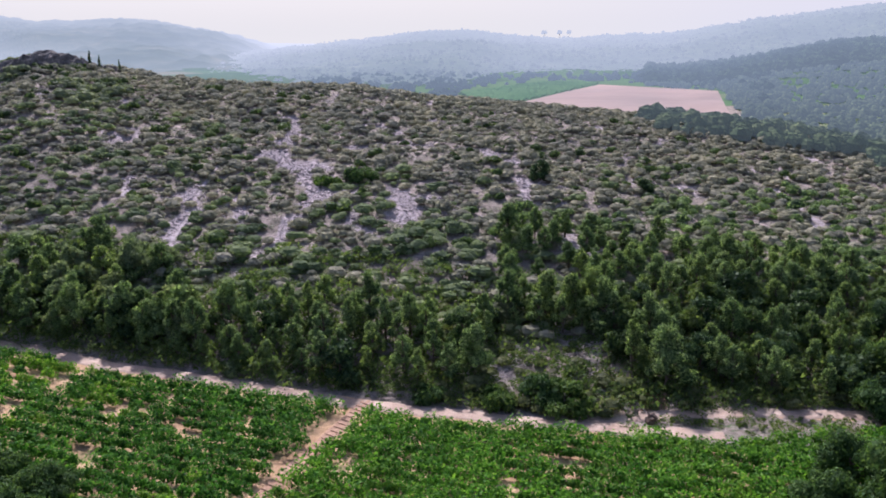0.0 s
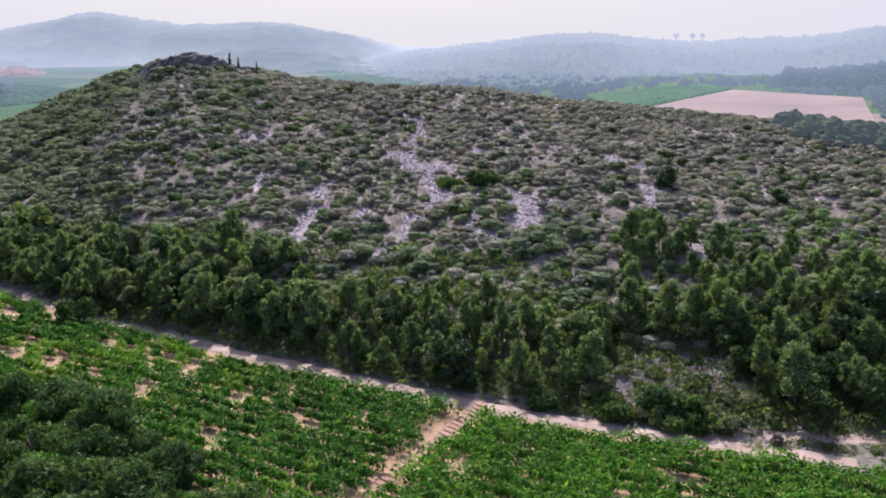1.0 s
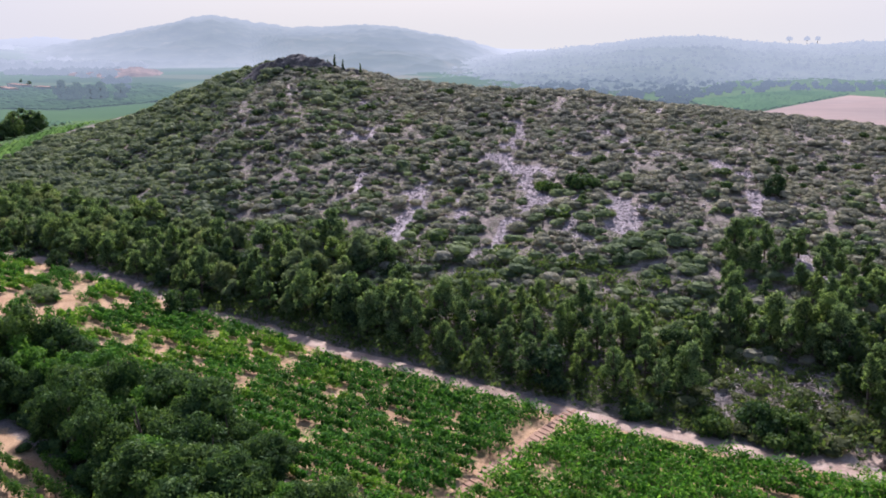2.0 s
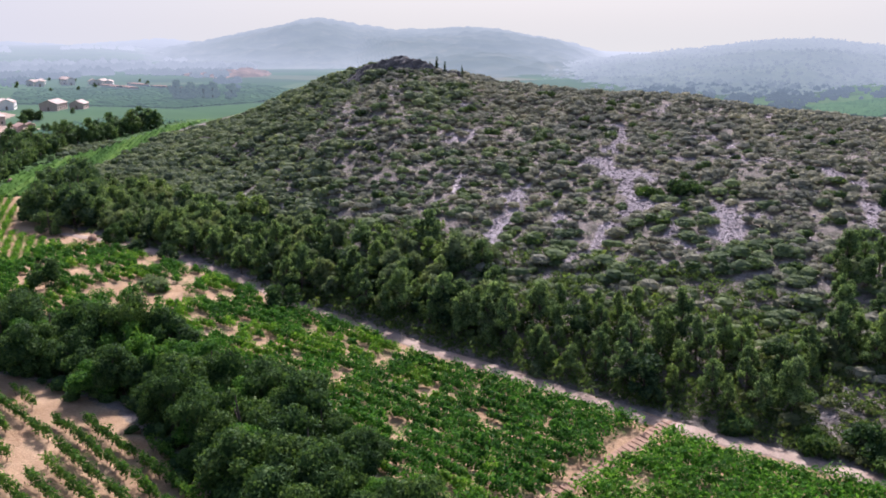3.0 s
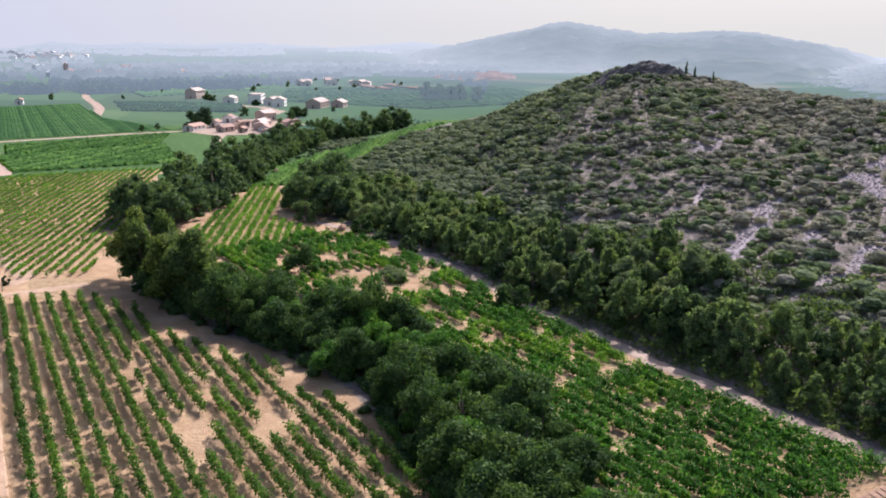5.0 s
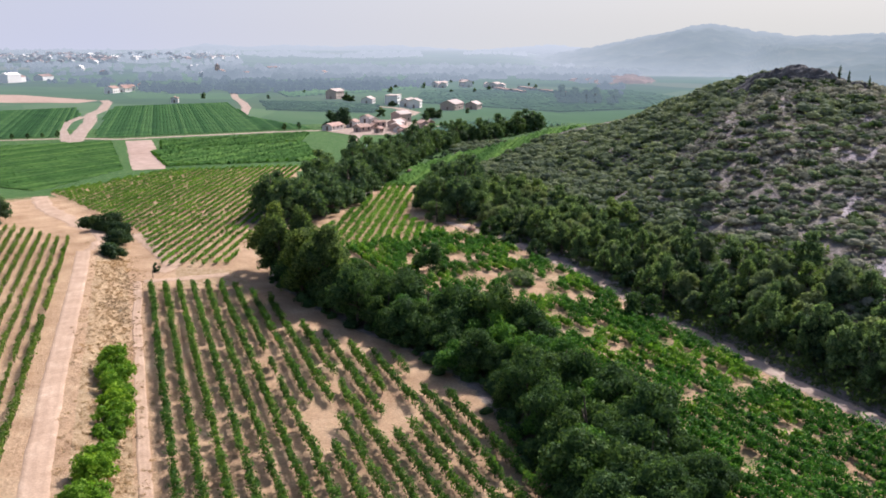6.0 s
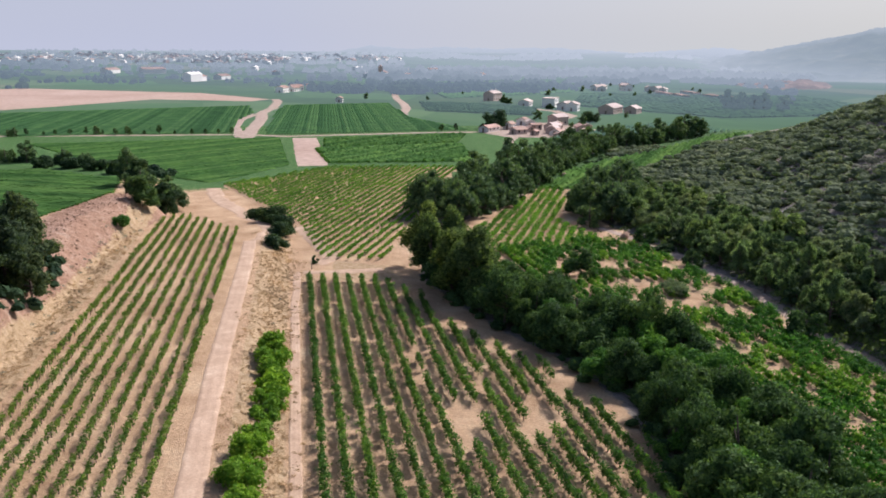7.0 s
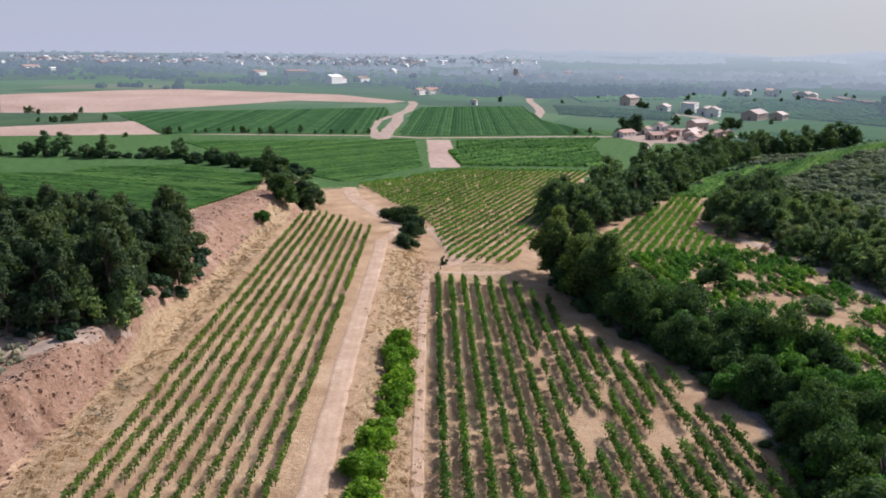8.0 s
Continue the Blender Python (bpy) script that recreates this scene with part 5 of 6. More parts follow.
for x, y, h, w, leaf, lab in ((-65.8, 101.4, 5.0, 2.7, OAK, "round green tree beside the dirt road"), (-106, 96.5, 6.0, 3.0, OAK, "green tree among the vines"), (-119, 125.5, 4.6, 2.4, OAK, "green bush beside the dirt road"), (-101.6, 119.8, 3.4, 2.1, DARK_OAK, "low bush beside the dirt road"), (-112.5, 124.5, 2.0, 1.8, DARK_OAK, "low bush beside the dirt road"), (-91, 103, 1.8, 2.8, SCRUB_GREEN, "grey-green thicket on bare soil"),
                              (-24, 90.5, 1.8, 1.3, SCRUB_GREEN, "small bush at the roadside"), (-1.5, 82.8, 1.9, 1.7, OAK, "green bush at the roadside"), (5.5, 81, 2.6, 2.2, OAK, "rounded green bush at the roadside"), (12.5, 80, 3.2, 2.6, OAK, "large green bush at the roadside"), (10, 82, 2.8, 2.3, OAK, "green bush at the roadside"), (17.5, 150, 3.6, 2.0, DARK_OAK, "dark bush standing alone on the hill"), (36.5, 149, 3.4, 1.8, DARK_OAK, "dark bush standing alone on the hill"), (-14, 146, 1.6, 3.2, OAK, "low green thicket on the scree"), (-20, 145, 1.5, 2.6, OAK, "low green thicket on the scree"), (44, 82, 4.5, 3.0, DARK_OAK, "large dark bush by the dirt road")):
    bush("bush", x, y, h, w, leaf, lab)

# hedge behind the terrace, and the trees and shrubs at the terrace end
for x, y, h, w in ((-306.6, 40.0, 4.2, 3.6), (-300.4, 47.8, 4.6, 4.0), (-291.8, 53.0, 4.4, 3.8), (-280.9, 57.5, 4.8, 3.8), (-275.0, 60.9, 4.4, 3.2)):
    bush("hedge_bush", x, y, h, w, DARK_OAK, "dark dense bush in the hedge between fields", 30, 0.24)
for x, y, h, w, leaf, lab in ((-188.0, 43.3, 7.0, 3.4, OAK, "broad green bush on the terrace bank"), (-174.4, 35.5, 2.2, 1.8, LIGHT_OAK, "light green bush on the bare bank"), (-199, 51, 8.6, 3.4, DARK_OAK, "tall dark bush at the terrace end"), (-203, 46.5, 10.5, 3.2, DARK_OAK, "tall dark bush at the terrace end")):
    bush("bush", x, y, h, w, leaf, lab, 30, 0.2)

# ---- crag on the hilltop ----
def crag(x, y, length, deep, high, turn, label):
    n, m = 44, 16
    a = np.linspace(-1, 1, n)
    b = np.linspace(-1, 1, m)
    A, B = np.meshgrid(a, b, indexing="ij")
    env = np.clip(1 - np.abs(A) ** 2.5, 0, 1) * np.clip(1 - np.abs(B) ** 4, 0, 1)
    z = high * env * (0.5 + 1.1 * (fbm(A * 8 + 9, B * 4, 161) - 0.3)) + 1.4 * (np.floor(fbm(A * 7, B * 3, 163) * 6) / 6 - 0.5) * env
    c, s = math.cos(turn), math.sin(turn)
    X, Y = A * length / 2, B * deep / 2 + 0.6 * (fbm(A * 9, B, 167) - 0.5)
    px, py = x + X * c - Y * s, y + X * s + Y * c
    V = np.stack([px, py, height(px, py) - 0.5 + z], -1).reshape(-1, 3)
    i, j = np.meshgrid(np.arange(n - 1), np.arange(m - 1), indexing="ij")
    k = i * m + j
    return tagged(new("crag", mesh_of("crag", V, np.stack([k, k + m, k + m + 1, k + 1], -1).reshape(-1, 4), CRAG)), label, "rock")


CRAG = earth("dark_crag", [(0.3, (0.06, 0.055, 0.05)), (0.5, (0.12, 0.11, 0.10)), (0.75, (0.24, 0.215, 0.20))], 0.7, 2.5, relief=0.3)
crag(-104, 221, 38, 10, 4.6, 0.42, "dark weathered rock outcrop crowning the hill")
crag(-88, 226, 12, 5, 2.2, 0.3, "low dark rock outcrop on the hilltop")
top_scrub = [(-104 + rng.uniform(-17, 17), 218 + rng.uniform(-6, 7)) for _ in range(170)]
shrubs("crag_scrub", top_scrub, rng.uniform(0.4, 1.3, 170), FOOT_LEAVES, "dark scrub round the rock outcrop", rng)
cypress = tree("cypress", [(0, 0, 0.8 + 0.75 * k, 0.55 - 0.07 * k, 0.55 - 0.07 * k, 0.8) for k in range(5)], 4.0, 0.1, DARK_OAK, 10, 0.2, rng, "small dark conifer on the hilltop", "tree", "conifers on the hilltop")
planted([cypress], [(-96.5, 223), (-92.8, 223.5), (-91, 224), (-88.5, 224), (-84, 226)], rng, 0.6, 0.95)

# ---- tufts, litter and earth ----
tufts = [from_rows(rng.uniform(-12, 104), rng.normal(4.4, 1.7)) for _ in range(1500)] + [from_rows(rng.uniform(-12, 110), rng.normal(34, 1.3)) for _ in range(800)]
shrubs("dry_grass", tufts, rng.gamma(3, 0.06, len(tufts)) + 0.10, DRY_GRASS, "tufts of dry straw-coloured grass on the banks", rng, 30, False, flat=(1.3, 1.3, 0.45))
weeds = [from_rows(rng.uniform(-10, 130), rng.uniform(32, 37)) for _ in range(60)] + [from_rows(rng.uniform(-10, 100), rng.uniform(2, 7.6)) for _ in range(8)]
shrubs("bank_weeds", weeds, rng.gamma(4, 0.08, len(weeds)) + 0.12, SCRUB, "grey-green weeds on the earth banks", rng, 46, False)
edge_pts = []
for (x0, y0), (x1, y1) in list(zip(ROAD, ROAD[1:])) + list(zip(SPUR, SPUR[1:])):
    for k in range(int(math.dist((x0, y0), (x1, y1)) * 1.6)):
        t, o = rng.uniform(), rng.choice([-1, 1]) * rng.uniform(1.6, 3.4)
        d = math.dist((x0, y0), (x1, y1))
        edge_pts.append((x0 + (x1 - x0) * t - (y1 - y0) / d * o, y0 + (y1 - y0) * t + (x1 - x0) / d * o))
shrubs("roadside_weeds", edge_pts, rng.gamma(4, 0.07, len(edge_pts)) + 0.1, FOOT_LEAVES, "weeds and low growth along the dirt road", rng, 60, False)
# a dark bush-like stump, built as a lumpy ball in bark
boulder = tagged(new("boulder", mesh_of("boulder", *ball((0, 0, 0.3), (0.62, 0.55, 0.75), 8, 6, 0.34, rng), BARK)), "dark rugged stump beside the dirt road", "boulder")
boulder.location = (20.6, 77.3, ground_z(20.6, 77.3))
post = tagged(new("boundary_post"), "short dark wooden post at the field corner", "post")
part("shaft", mesh_of("shaft", *tube([(0, 0, -0.3), (0, 0, 1.3)], [0.09, 0.07], 7), WOOD), post)
post.location = (*from_rows(80, -1.5), ground_z(*from_rows(80, -1.5)))
tank = tagged(new("water_tank"), "white round water tank among the trees", "tank")
part("drum", mesh_of("drum", *ball((0, 0, 1.6), (1.3, 1.3, 1.2), 14, 8), PLASTER, smooth=True), tank)
part("base", mesh_of("base", *box(-0.9, -0.9, -0.3, 0.9, 0.9, 0.7), OCHRE_PLASTER), tank)
tank.location = (-243, 192, ground_z(-243, 192) + 2.2)
part("footing", mesh_of("footing", *box(-1.1, -1.1, -2.6, 1.1, 1.1, -0.3), OCHRE_PLASTER), tank)


# clods and broken earth on the bank
clods = [from_rows(u, s) for u, s in zip(rng.uniform(-16, 27, 700), rng.uniform(36, 42, 700))]
pebbles("earth_clods", clods, 0.06, 0.24, "ochre clods and broken earth on the bank", rng, OCHRE)
edge = [from_rows(u, s) for u, s in zip(rng.uniform(60, 128, 500), rng.uniform(33, 46, 500))]
pebbles("earth_clods", edge, 0.06, 0.25, "ochre clods below the cliff edge", rng, OCHRE)


# ---- houses ----
def gable(w, l, h, rise, over=0.35, thick=0.22):
    """A two-sided tiled roof with eaves, ridge along y."""
    x, y = w / 2 + over, l / 2 + over
    drop = rise * over / (w / 2)
    prof = [(-x, h - drop), (0, h + rise), (x, h - drop), (x, h - drop + thick), (0, h + rise + thick), (-x, h - drop + thick)]
    v = np.array([(px, s, pz) for s in (-y, y) for px, pz in prof])
    q = [(k, (k + 1) % 6, 6 + (k + 1) % 6, 6 + k) for k in range(6)]
    return v, np.array(q + [(0, 5, 4, 1), (1, 4, 3, 2), (6, 7, 10, 11), (7, 8, 9, 10)])


def gable_wall(w, l, h, rise):
    v = np.array([(px, s, pz) for s in (-l / 2, l / 2) for px, pz in ((-w / 2, -1), (w / 2, -1), (w / 2, h), (0, h + rise), (-w / 2, h))])
    return v, np.array([(0, 1, 2, 4), (2, 3, 4, 4), (5, 9, 7, 6), (7, 9, 8, 8), (0, 5, 6, 1), (1, 6, 7, 2), (2, 7, 8, 3), (3, 8, 9, 4), (4, 9, 5, 0)])[[0, 2, 4, 5, 6, 7, 8]]


def house(x, y, turn, w, l, h, wall, roof, label, flat=False, rise=None, windows=True, group=""):
    ob = tagged(new("house"), label, "house", group)
    rise = rise or w * 0.22
    if flat:
        part("wall", mesh_of("wall", *box(-w / 2, -l / 2, -1, w / 2, l / 2, h), wall), ob)
        part("roof", mesh_of("roof", *joined([box(-w / 2 - 0.15, -l / 2 - 0.15, h, w / 2 + 0.15, l / 2 + 0.15, h + 0.35)]), roof), ob)
    else:
        v, f = gable_wall(w, l, h, rise)
        tri = []
        for base in (0, 5):
            tri.append((base + 2, base + 3, base + 4, base + 4))
        me = bpy.data.meshes.new("wall")
        me.from_pydata([tuple(p) for p in v], [], [tuple(q) for q in f] + [t[:3] for t in tri])
        me.materials.append(wall)
        part("wall", me, ob)
        part("roof", mesh_of("roof", *gable(w, l, h, rise), roof), ob)
    if windows:
        floors = 2 if h > 4.8 else 1
        for side in (-1, 1):
            n = max(2, int(l / 3.4))
            for fl in range(floors):
                for k in range(n):
                    yy, z = -l / 2 + (k + 0.5) * l / n, 1.0 + 2.8 * fl
                    x0 = side * w / 2
                    part("window", mesh_of("window", *box(min(x0 - side * 0.1, x0 + side * 0.03), yy - 0.5, z, max(x0 - side * 0.1, x0 + side * 0.03), yy + 0.5, z + 1.3), GLASS), ob)
            y0 = side * l / 2
            part("door" if side < 0 else "window", mesh_of("door", *box(-0.6, min(y0 - 0.1, y0 + side * 0.04), 0 if side < 0 else 1, 0.6, max(y0 - 0.1, y0 + side * 0.04), 2.2), WOOD if side < 0 else GLASS), ob)
    ob.location, ob.rotation_euler = (x, y, ground_z(x, y)), (0, 0, turn)
    return ob


# walls and roofs whose haze is emission that grows with range
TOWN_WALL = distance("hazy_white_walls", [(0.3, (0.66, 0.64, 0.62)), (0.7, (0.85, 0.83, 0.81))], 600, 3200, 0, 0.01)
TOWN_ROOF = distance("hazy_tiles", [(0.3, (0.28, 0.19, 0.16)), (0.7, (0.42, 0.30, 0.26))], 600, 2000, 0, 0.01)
for x, y, turn, w, l, h, kind in ((-352, 300, 0.3, 8, 13, 5.6, 0), (-345, 262, 0.5, 7, 14, 3.4, 0), (-322, 250, 0.2, 7, 11, 3.6, 0), (-318, 268, 0.9, 8, 16, 3.4, 0), (-330, 278, 0.4, 7, 12, 4.2, 0), (-308, 262, 0.5, 6, 11, 3.0, 0), (-338, 288, 0.9, 6, 13, 3.2, 0), (-318, 286, 0.9, 8, 18, 4.0, 0), (-305, 276, 0.3, 6, 10, 3.0, 0), (-340, 246, 0.4, 8, 18, 3.0, 0), (-300, 256, 1.2, 4, 7, 2.6, 0), (-312, 252, 0.1, 4, 6, 2.6, 0), (-328, 262, 1.4, 5, 8, 2.8, 0), (-334, 270, 0.2, 4, 8, 3.6, 0), (-324, 296, 0.6, 5, 9, 3.0, 0), (-346, 276, 1.1, 5, 8, 4.6, 0), (-296, 268, 0.8, 4, 6, 2.4, 0), (-362, 284, 0.6, 7, 10, 3.4, 0)):
    house(x, y, turn + rng.uniform(-0.4, 0.4), w * rng.uniform(0.65, 0.85), l * rng.uniform(0.5, 0.75), h * rng.uniform(0.6, 0.85), (OCHRE_PLASTER, OCHRE_PLASTER, PLASTER)[int(rng.integers(3))], (TILES, PALE_TILES, TILES)[int(rng.integers(3))], "ochre farm building with a weathered tiled roof", group="farm buildings")
for x, y, turn, w, l, h, wall, flat, lab in ((-560, 408, 0.5, 9, 16, 6, OCHRE_PLASTER, False, "brown tiled country house"), (-477, 399, 0.7, 9, 18, 6.2, PLASTER, True, "white two-storey flat-roofed villa"), (-492, 388, 0.7, 8, 14, 3.4, PLASTER, False, "low white house with a tiled roof"), (-452, 392, 0.6, 8, 18, 3.6, PLASTER, False, "long low white house"),
                                             (-436, 384, 0.7, 8, 12, 4.5, PLASTER, False, "white house with a tiled roof"), (-406, 390, 0.5, 10, 20, 4.0, OCHRE_PLASTER, False, "pink farmhouse with a wide tiled roof"), (-398, 402, 0.5, 8, 12, 3.4, OCHRE_PLASTER, False, "low pink outbuilding with a tiled roof")):
    house(x, y, turn, w, l, h, wall, PALE_TILES, lab, flat)
for x, y, w, l in ((-663, 618, 10, 18), (-680, 640, 10, 20), (-645, 640, 10, 18), (-628, 655, 9, 16), (-610, 648, 10, 20), (-650, 610, 9, 14), (-594, 640, 9, 16), (-668, 660, 9, 14)):
    house(x, y, rng.uniform(0, 1.5), w * 0.8, l * 0.8, rng.uniform(3.5, 5.5), PLASTER, PALE_TILES, "white villa with a pale roof across the valley", group="villas across the valley")
for x, y, l, turn in ((-560, 606, 60, 1.0), (-530, 592, 45, 1.0), (-500, 606, 55, 1.1), (-560, 640, 50, 1.0)):
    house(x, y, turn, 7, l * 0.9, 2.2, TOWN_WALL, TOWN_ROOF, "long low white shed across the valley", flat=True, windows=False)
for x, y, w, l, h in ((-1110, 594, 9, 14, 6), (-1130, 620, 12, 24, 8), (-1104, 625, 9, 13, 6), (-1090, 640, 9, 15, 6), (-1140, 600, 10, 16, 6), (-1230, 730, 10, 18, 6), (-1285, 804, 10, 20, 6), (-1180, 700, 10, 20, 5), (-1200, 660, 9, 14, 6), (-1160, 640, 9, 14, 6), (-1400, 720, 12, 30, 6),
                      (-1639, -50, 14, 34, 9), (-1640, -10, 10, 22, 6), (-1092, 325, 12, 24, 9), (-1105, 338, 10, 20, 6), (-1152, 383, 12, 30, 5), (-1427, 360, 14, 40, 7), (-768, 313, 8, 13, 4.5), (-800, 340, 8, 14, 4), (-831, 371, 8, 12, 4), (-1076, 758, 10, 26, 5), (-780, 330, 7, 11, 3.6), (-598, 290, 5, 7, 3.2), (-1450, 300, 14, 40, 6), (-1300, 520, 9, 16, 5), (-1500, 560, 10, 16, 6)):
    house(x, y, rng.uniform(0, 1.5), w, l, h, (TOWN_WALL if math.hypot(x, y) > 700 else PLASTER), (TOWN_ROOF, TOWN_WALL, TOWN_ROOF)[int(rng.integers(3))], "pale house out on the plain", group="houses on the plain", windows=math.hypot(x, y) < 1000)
tower = tagged(new("church_tower"), "tall square church tower in the hamlet", "tower")
part("shaft", mesh_of("shaft", *box(-2.5, -2.5, -1, 2.5, 2.5, 17), OCHRE_PLASTER), tower)
part("cap", mesh_of("cap", *ball((0, 0, 17.5), (2.0, 2.0, 1.6), 10, 6), OCHRE_PLASTER), tower)
tower.location = (-1122, 612, ground_z(-1122, 612))

plot("farm_yard", [(-300, 250), (-312, 282), (-330, 300), (-366, 306), (-372, 286), (-350, 256), (-335, 238), (-312, 236)], DUST, "pale trodden farm yard between buildings", "yard", 0.14)
# the town: separate small houses, a few long sheds
for k in range(280):
    az = radians(rng.uniform(67, 92) if k % 4 else rng.uniform(60, 72))
    d = rng.normal(2150, 130) if k % 4 else rng.uniform(2100, 2500)
    d = min(2700, max(1500, d + 4 * (math.degrees(az) - 80)))
    x, y = -math.sin(az) * d, math.cos(az) * d
    big = rng.uniform() < 0.10
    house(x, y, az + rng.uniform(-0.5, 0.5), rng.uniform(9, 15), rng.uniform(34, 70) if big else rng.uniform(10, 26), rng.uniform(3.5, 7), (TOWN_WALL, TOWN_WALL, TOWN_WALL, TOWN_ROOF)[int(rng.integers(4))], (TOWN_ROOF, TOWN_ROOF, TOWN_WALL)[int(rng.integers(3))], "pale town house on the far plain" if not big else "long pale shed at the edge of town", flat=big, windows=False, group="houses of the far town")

# the close-built middle of the town, too small to tell house from house
def town_blocks(name, n, a0, a1, d0, d1, mat, label):
    a, d = np.radians(rng.uniform(a0, a1, n)), rng.uniform(d0, d1, n)
    x, y = -np.sin(a) * d, np.cos(a) * d
    w, l, h, t = rng.uniform(6, 11, n), rng.uniform(8, 20, n), rng.uniform(3, 7, n), a + rng.choice([0, 0.4, -0.5, 1.57], n)
    v, f = box(-0.5, -0.5, 0, 0.5, 0.5, 1)
    V = v[None] * np.stack([w, l, h], 1)[:, None]
    c, q = np.cos(t)[:, None], np.sin(t)[:, None]
    V = np.stack([V[:, :, 0] * c - V[:, :, 1] * q + x[:, None], V[:, :, 0] * q + V[:, :, 1] * c + y[:, None], V[:, :, 2] + height(x, y)[:, None] - 0.5], 2)
    tagged(new(name, mesh_of(name, V.reshape(-1, 3), (f[None] + (np.arange(n) * 8)[:, None, None]).reshape(-1, 4), mat)), label, "houses", kind="stuff")


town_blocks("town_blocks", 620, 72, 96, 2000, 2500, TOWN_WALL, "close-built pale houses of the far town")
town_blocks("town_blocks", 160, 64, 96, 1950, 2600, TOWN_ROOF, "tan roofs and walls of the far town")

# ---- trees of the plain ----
# leaf colours of distant trees, blended with a haze glow
FAR_LEAVES = distance("hazy_far_trees", [(0.35, (0.02, 0.04, 0.02)), (0.7, (0.06, 0.09, 0.04))], 150, 900, 0, 0.15)
FARTHER_LEAVES = distance("hazy_farther_trees", [(0.35, (0.02, 0.04, 0.03)), (0.7, (0.05, 0.08, 0.05))], 150, 1050, 0.3, 0.1)
PALE_LEAVES = distance("hazy_willow_leaves", [(0.3, (0.07, 0.13, 0.055)), (0.5, (0.13, 0.21, 0.09)), (0.7, (0.2, 0.29, 0.14))], 100, 1300, 0, 0.4)
big_dark = tree("broad_tree", oak_blobs(13.5, 8.0, rng, 0.12), 10, 0.35, DARK_OAK, 3.5, 0.4, rng, "broad dark tree beside the farmhouses", "tree", "broad trees by the houses")
planted([big_dark], [(-349, 256)], rng, 1.0, 1.0)
for x, y, k in ((-358, 329, 0.72), (-366, 334, 0.6), (-522, 393, 0.6), (-455, 380, 0.45), (-540, 404, 0.5)):
    copy_thing(big_dark, Matrix.LocRotScale((x, y, ground_z(x, y)), Euler((0, 0, x)), (k, k, k * 0.9)))
willows = [tree("willow", oak_blobs(h, w, rng, 0.08), h * 0.8, 0.25, PALE_LEAVES, 5, 0.42, rng, "pale green willow by the stream", "tree", "pale willows in the valley") for h, w in ((12, 5.5), (10, 5.0))]
planted(willows, [(-402, 497), (-395, 494), (-387, 493), (-382, 502), (-375, 503), (-368, 515), (-390, 500), (-372, 520)], rng, 0.85, 1.15)
poplar = tree("young_tree", oak_blobs(3.6, 1.2, rng, 0.25), 3.2, 0.1, OAK, 7, 0.25, rng, "small young tree along the field road", "tree", "young trees along the field road")
rows_t = [(-431 + 45 * t + rng.uniform(-2, 2), 44 + 88 * t + rng.uniform(-1, 1)) for t in np.linspace(0, 1, 16)] + [(-350 + rng.uniform(-3, 3), 232 - 8 * k) for k in range(2)]
planted([poplar], rows_t, rng, 0.6, 1.35)
field_tree = tree("field_tree", oak_blobs(6.0, 3.2, rng, 0.12), 5, 0.2, STREAM_LEAVES, 3.5, 0.36, rng, "dark round tree among the fields", "tree", "trees among the fields")
spots = [(-520 + rng.uniform(-8, 8), 20 + rng.uniform(-30, 10)) for _ in range(5)] + [(-300 + rng.uniform(-12, 12), 290 + rng.uniform(-12, 12)) for _ in range(6)] + [(-350 + rng.uniform(-40, 20), 235 + rng.uniform(60, 90)) for _ in range(6)]
spots += scatter(24, -760, -280, 330, 760, 14, lambda x, y: (polar(x, y)[0] > 40) & (polar(x, y)[0] < 66), rng, 20)
spots += [(-606, -24), (-602, -20), (-587, -15), (-595, 9), (-416, 24), (-428, 42), (-424, 45), (-418, 78), (-414, 91), (-529, -1), (-524, -14), (-533, 4)]
planted([field_tree], spots, rng, 0.4, 0.95)


def far_woods(name, places, mat, label, lo, hi):
    c = np.repeat(np.array(places), 2, 0)
    n = len(c)
    s = np.repeat(rng.uniform(lo, hi, n // 2), 2)
    z = height(c[:, 0], c[:, 1]) + s * 0.45
    c = c + rng.normal(0, 0.4, (n, 2)) * s[:, None]
    v, f = ball((0, 0, 0), (1, 1, 1), 6, 3)
    V = v[None] * (s[:, None] * rng.uniform(0.6, 1, (n, 3)) * (1, 1, 0.85))[:, None] * rng.uniform(0.7, 1.3, (n, len(v), 1))
    V = V + np.column_stack([c, z])[:, None]
    F = f[None] + (np.arange(n) * len(v))[:, None, None]
    return tagged(new(name, mesh_of(name, V.reshape(-1, 3), F.reshape(-1, 4), mat)), label, "woods", kind="stuff")


def drawn(n, a0, a1, d0, d1, seed, cut, cell):
    a, d = np.radians(rng.uniform(a0, a1, n * 12)), rng.uniform(d0, d1, n * 12)
    x, y = -np.sin(a) * d, np.cos(a) * d
    ok = vnoise(x / cell, y / cell, seed) > cut
    return list(zip(x[ok].tolist(), y[ok].tolist()))[:n]


far_woods("hazy_far_trees", drawn(520, 35, 66, 760, 1400, 211, 0.62, 70), FAR_LEAVES, "dark clumps of trees on the plain", 3, 7)
far_woods("hazy_far_trees", drawn(260, 62, 97, 960, 1700, 213, 0.66, 60), FAR_LEAVES, "hedges and trees on the plain", 2.5, 6)
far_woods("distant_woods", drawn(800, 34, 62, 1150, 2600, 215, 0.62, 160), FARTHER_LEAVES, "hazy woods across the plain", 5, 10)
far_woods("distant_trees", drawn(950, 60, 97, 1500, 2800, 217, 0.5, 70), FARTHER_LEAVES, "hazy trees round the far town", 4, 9)
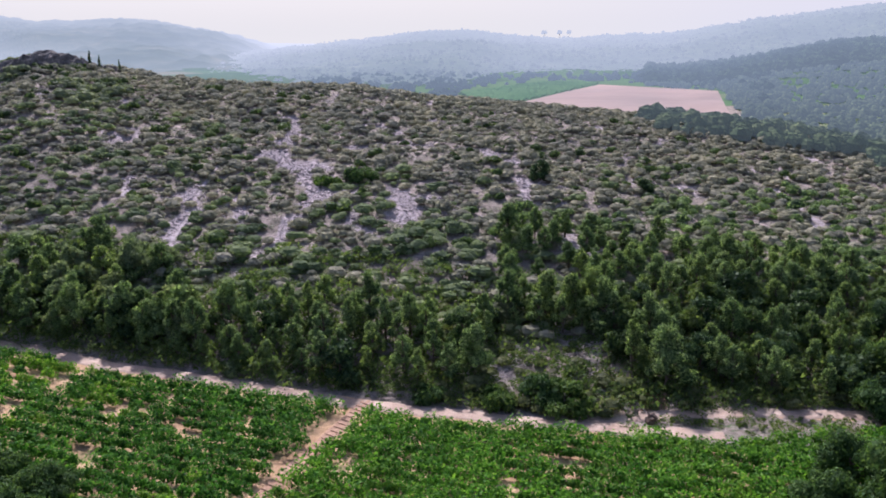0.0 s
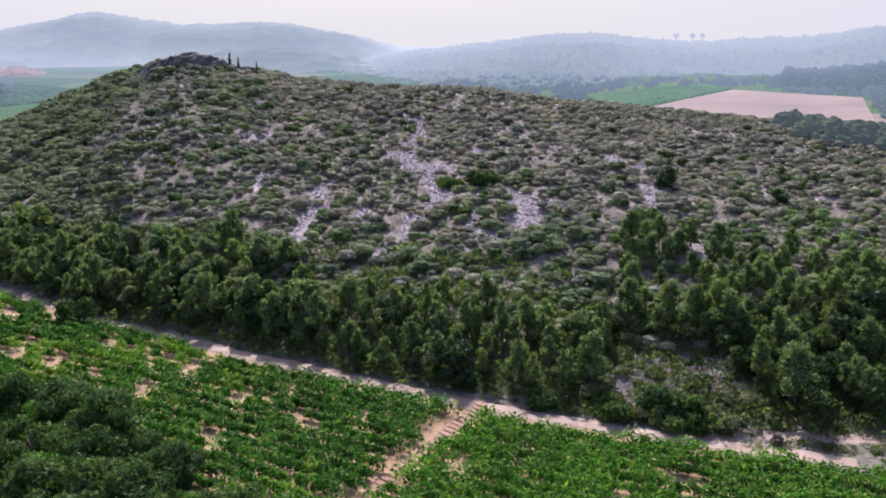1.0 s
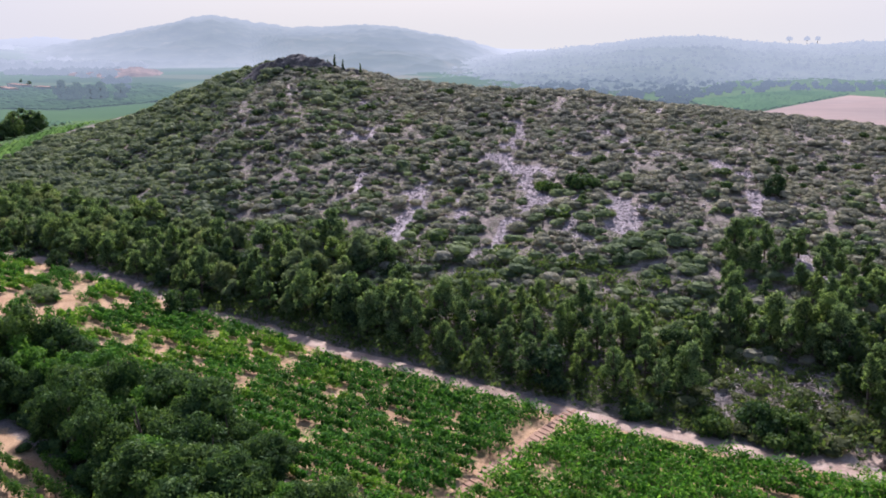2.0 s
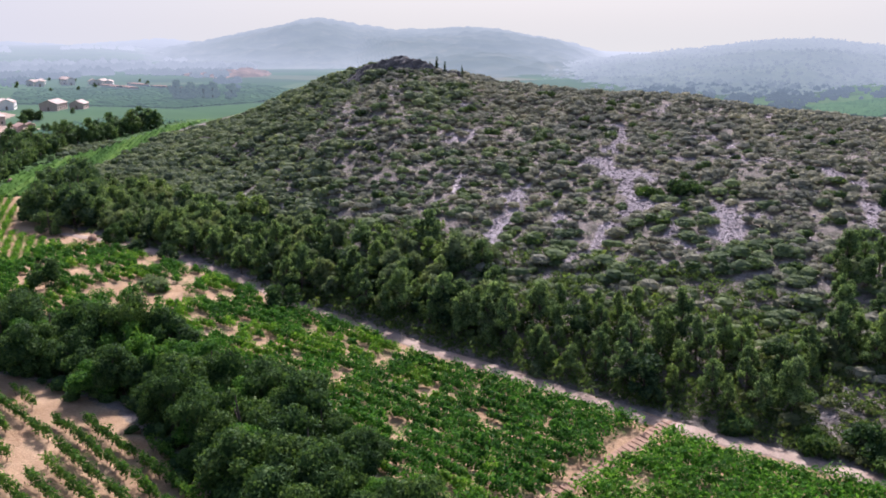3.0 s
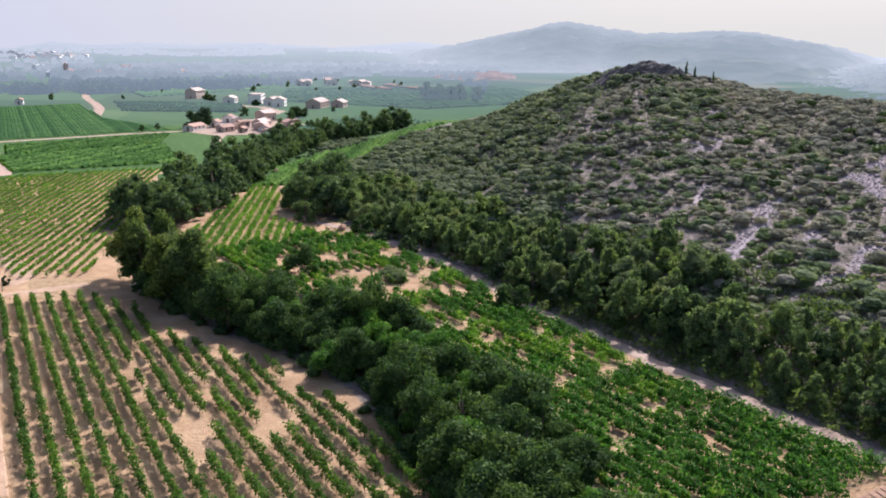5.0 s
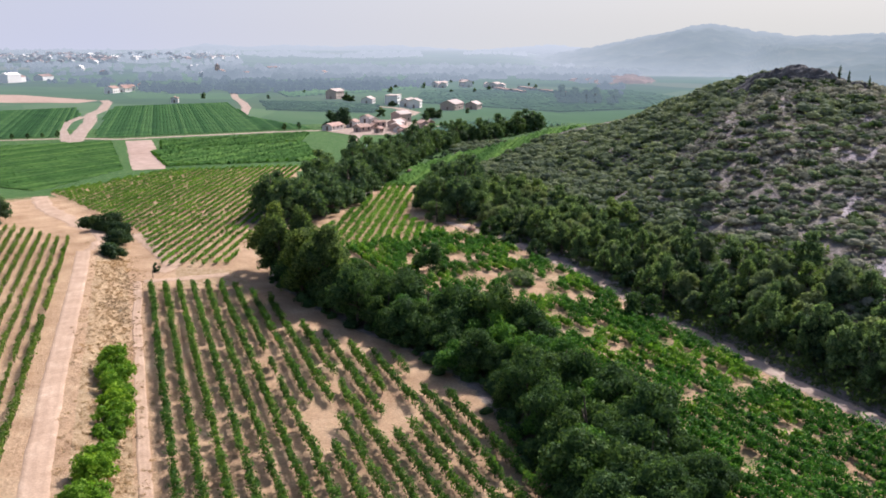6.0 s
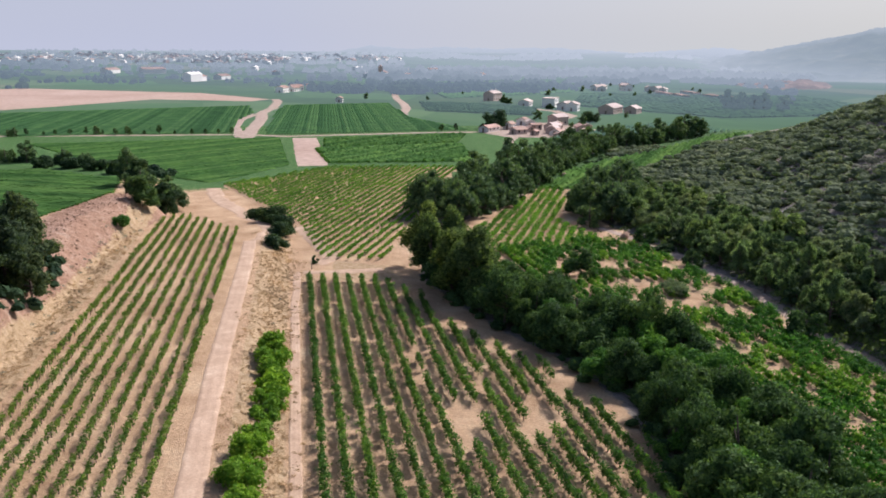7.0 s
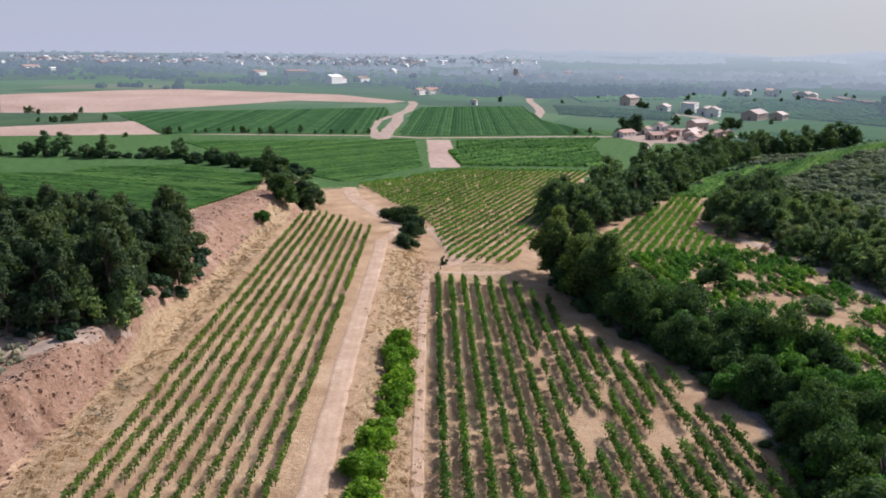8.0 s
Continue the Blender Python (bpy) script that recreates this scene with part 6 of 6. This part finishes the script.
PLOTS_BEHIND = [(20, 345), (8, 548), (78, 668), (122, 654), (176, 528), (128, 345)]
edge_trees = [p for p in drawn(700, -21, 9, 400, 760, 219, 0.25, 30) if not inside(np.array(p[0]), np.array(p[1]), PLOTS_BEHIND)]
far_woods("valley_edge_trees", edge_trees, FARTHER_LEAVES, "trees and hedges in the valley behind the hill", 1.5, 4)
# hillside leaves are veiled by emission in place of haze
SLOPE_LEAVES = distance("hazy_hillside_leaves", [(0.3, (0.04, 0.065, 0.03)), (0.5, (0.08, 0.11, 0.055)), (0.7, (0.15, 0.18, 0.09))], 130, 800, 0, 0.3)
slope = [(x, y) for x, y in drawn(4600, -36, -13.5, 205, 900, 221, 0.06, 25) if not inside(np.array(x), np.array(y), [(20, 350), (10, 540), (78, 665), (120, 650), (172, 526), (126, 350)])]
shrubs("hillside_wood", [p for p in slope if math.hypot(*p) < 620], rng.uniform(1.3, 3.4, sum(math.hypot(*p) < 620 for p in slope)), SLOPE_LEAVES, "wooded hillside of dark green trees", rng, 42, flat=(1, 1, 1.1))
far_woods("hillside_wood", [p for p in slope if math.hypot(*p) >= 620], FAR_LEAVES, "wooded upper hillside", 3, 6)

# pink earth, with its haze painted in as emission
QUARRY = distance("hazy_bare_pink_slope", [(0.35, (0.20, 0.13, 0.10)), (0.6, (0.36, 0.25, 0.21))], 300, 1500, 0, 0.02)
ridge("backdrop_slope", [32.4, 33.2, 34.5, 36, 37.5, 39, 40], [-2.3, -1.75, -1.55, -1.6, -1.75, -1.95, -2.4], [930] * 7, [1150] * 7, QUARRY, "bare pinkish worked slope across the valley", 8, 231)
trio = tree("ridge_pine", [(0, 0, 10, 5, 5, 3.2), (3, 1, 9, 3, 3, 2.4), (-3, -1, 9, 3, 3, 2.2)], 9, 0.5, FAR_LEAVES, 0.8, 0.9, rng, "lone umbrella pine on the far ridge", "tree", "pines on the far ridge")
tall_scale = Matrix.Diagonal((0.85, 0.85, 1.0, 1))
for az in (-6.75, -7.75, -8.35):
    x, y = -math.sin(radians(az)) * 1490, math.cos(radians(az)) * 1490
    m = pose(x, y, EYE + 1490 * math.tan(radians(-0.5)), 0, 0, rng.uniform(0, 360)) @ tall_scale
    if az == -6.75:
        trio.matrix_basis = m
    else:
        copy_thing(trio, m)

# single trees and clumps that roughen the wooded ridge
grid = WOODED.reshape(-1, 3)
spots3 = grid[rng.integers(0, len(grid), 9000)] + rng.normal(0, 1, (9000, 3)) * (6, 6, 0)
dv, df = dome(6, 2)
size3 = rng.gamma(3, 0.27, (9000, 1, 1)) + 0.6
V3 = spots3[:, None] + dv[None] * size3 * rng.uniform(0.7, 1.25, (9000, len(dv), 1)) * (1.15, 1.15, 0.9)
tagged(new("ridge_woods", mesh_of("ridge_woods", V3.reshape(-1, 3), (df[None] + (np.arange(9000) * len(dv))[:, None, None]).reshape(-1, 4), WOODS)), "scattered trees and scrub on the wooded ridge", "woods", kind="stuff")

# dead wood in the clearing
DEAD_WOOD = earth("bleached_dead_wood", [(0.3, (0.30, 0.25, 0.21)), (0.55, (0.46, 0.40, 0.35)), (0.8, (0.60, 0.54, 0.48))], 1.0, 8.0, relief=0.02)
heaps = [(4.2, 85.8), (6.6, 87.1), (7.1, 85.0), (4.9, 90.4), (8.6, 89.3), (15.8, 89.5), (18.0, 92.0), (19.6, 94.2), (16.6, 86.4), (18.2, 82.3), (19.7, 81.9), (18.3, 80.6), (16.1, 87.4), (16.3, 97.2)]
for hx, hy in heaps:
    o = np.array((hx, hy, ground_z(hx, hy)))
    heap = tagged(new("brushwood"), "heap of bleached dead branches in the clearing", "brushwood", "dead wood in the clearing")
    heap.location = o
    for _ in range(16):
        px, py = hx + rng.normal(0, 1.0), hy + rng.normal(0, 1.0)
        a, l, lift = rng.uniform(0, 6.28), rng.uniform(0.6, 1.7), rng.uniform(0.02, 0.35)
        p = np.array((px, py, ground_z(px, py) + lift))
        e = np.array((math.cos(a) * l, math.sin(a) * l, rng.uniform(-0.1, 0.35)))
        stick = tube([p - e, p + (0, 0, 0.08), p + e], [0.06, 0.05, 0.025], 5)
        twig = tube([p + (0, 0, 0.08), p + (-e[1] * 0.5 + e[0] * 0.4, e[0] * 0.5 + e[1] * 0.4, 0.3)], [0.035, 0.018], 5)
        v, f = joined([stick, twig])
        part("branch", mesh_of("branch", v - o, np.concatenate([f, [(5, 6, 16, 15)]]), DEAD_WOOD), heap)

# bare banks where the earth has slipped
for bx, by, w, d, h, mat_, what in ((-161.5, 155, 3.2, 2.2, 2.6, DUST, "pale bare earth slip at the hill foot"), (-126, 127, 4.0, 1.8, 1.2, OCHRE, "ochre bare bank beside the dirt road"), (-121, 125.4, 2.6, 1.4, 0.9, OCHRE, "ochre bare bank beside the dirt road"), (-201.5, 175, 2.4, 2.0, 1.4, OCHRE, "ochre bare bank by the stream trees")):
    v, f = ball((0, 0, 0), (w / 2, d / 2, h), 16, 10, 0.14, rng)
    slip = tagged(new("earth_slip", mesh_of("earth_slip", v, f, mat_, smooth=True)), what, "bank")
    slip.location, slip.rotation_euler = (bx, by, ground_z(bx, by) - 0.1), (0, 0, 2.4)

# low ridges of earth across the vineyard path
ridges = []
for (x0, y0), (x1, y1) in zip(PATH, PATH[1:]):
    run = math.dist((x0, y0), (x1, y1))
    dx, dy = (x1 - x0) / run, (y1 - y0) / run
    for k in np.arange(1.0, run, 0.85):
        cx, cy, w = x0 + dx * k, y0 + dy * k, rng.uniform(0.5, 0.75)
        ends = [(cx - dy * o * w + dx * 0.15 * o, cy + dx * o * w + dy * 0.15 * o) for o in (-1, 0, 1)]
        ridges.append(tube([(ex, ey, ground_z(ex, ey) + 0.08) for ex, ey in ends], [0.07, 0.13, 0.07], 6))
tagged(new("earth_ridges", mesh_of("earth_ridges", *joined(ridges), OCHRE, smooth=True)), "low ridges of hoed earth across the path", "earth", kind="stuff")
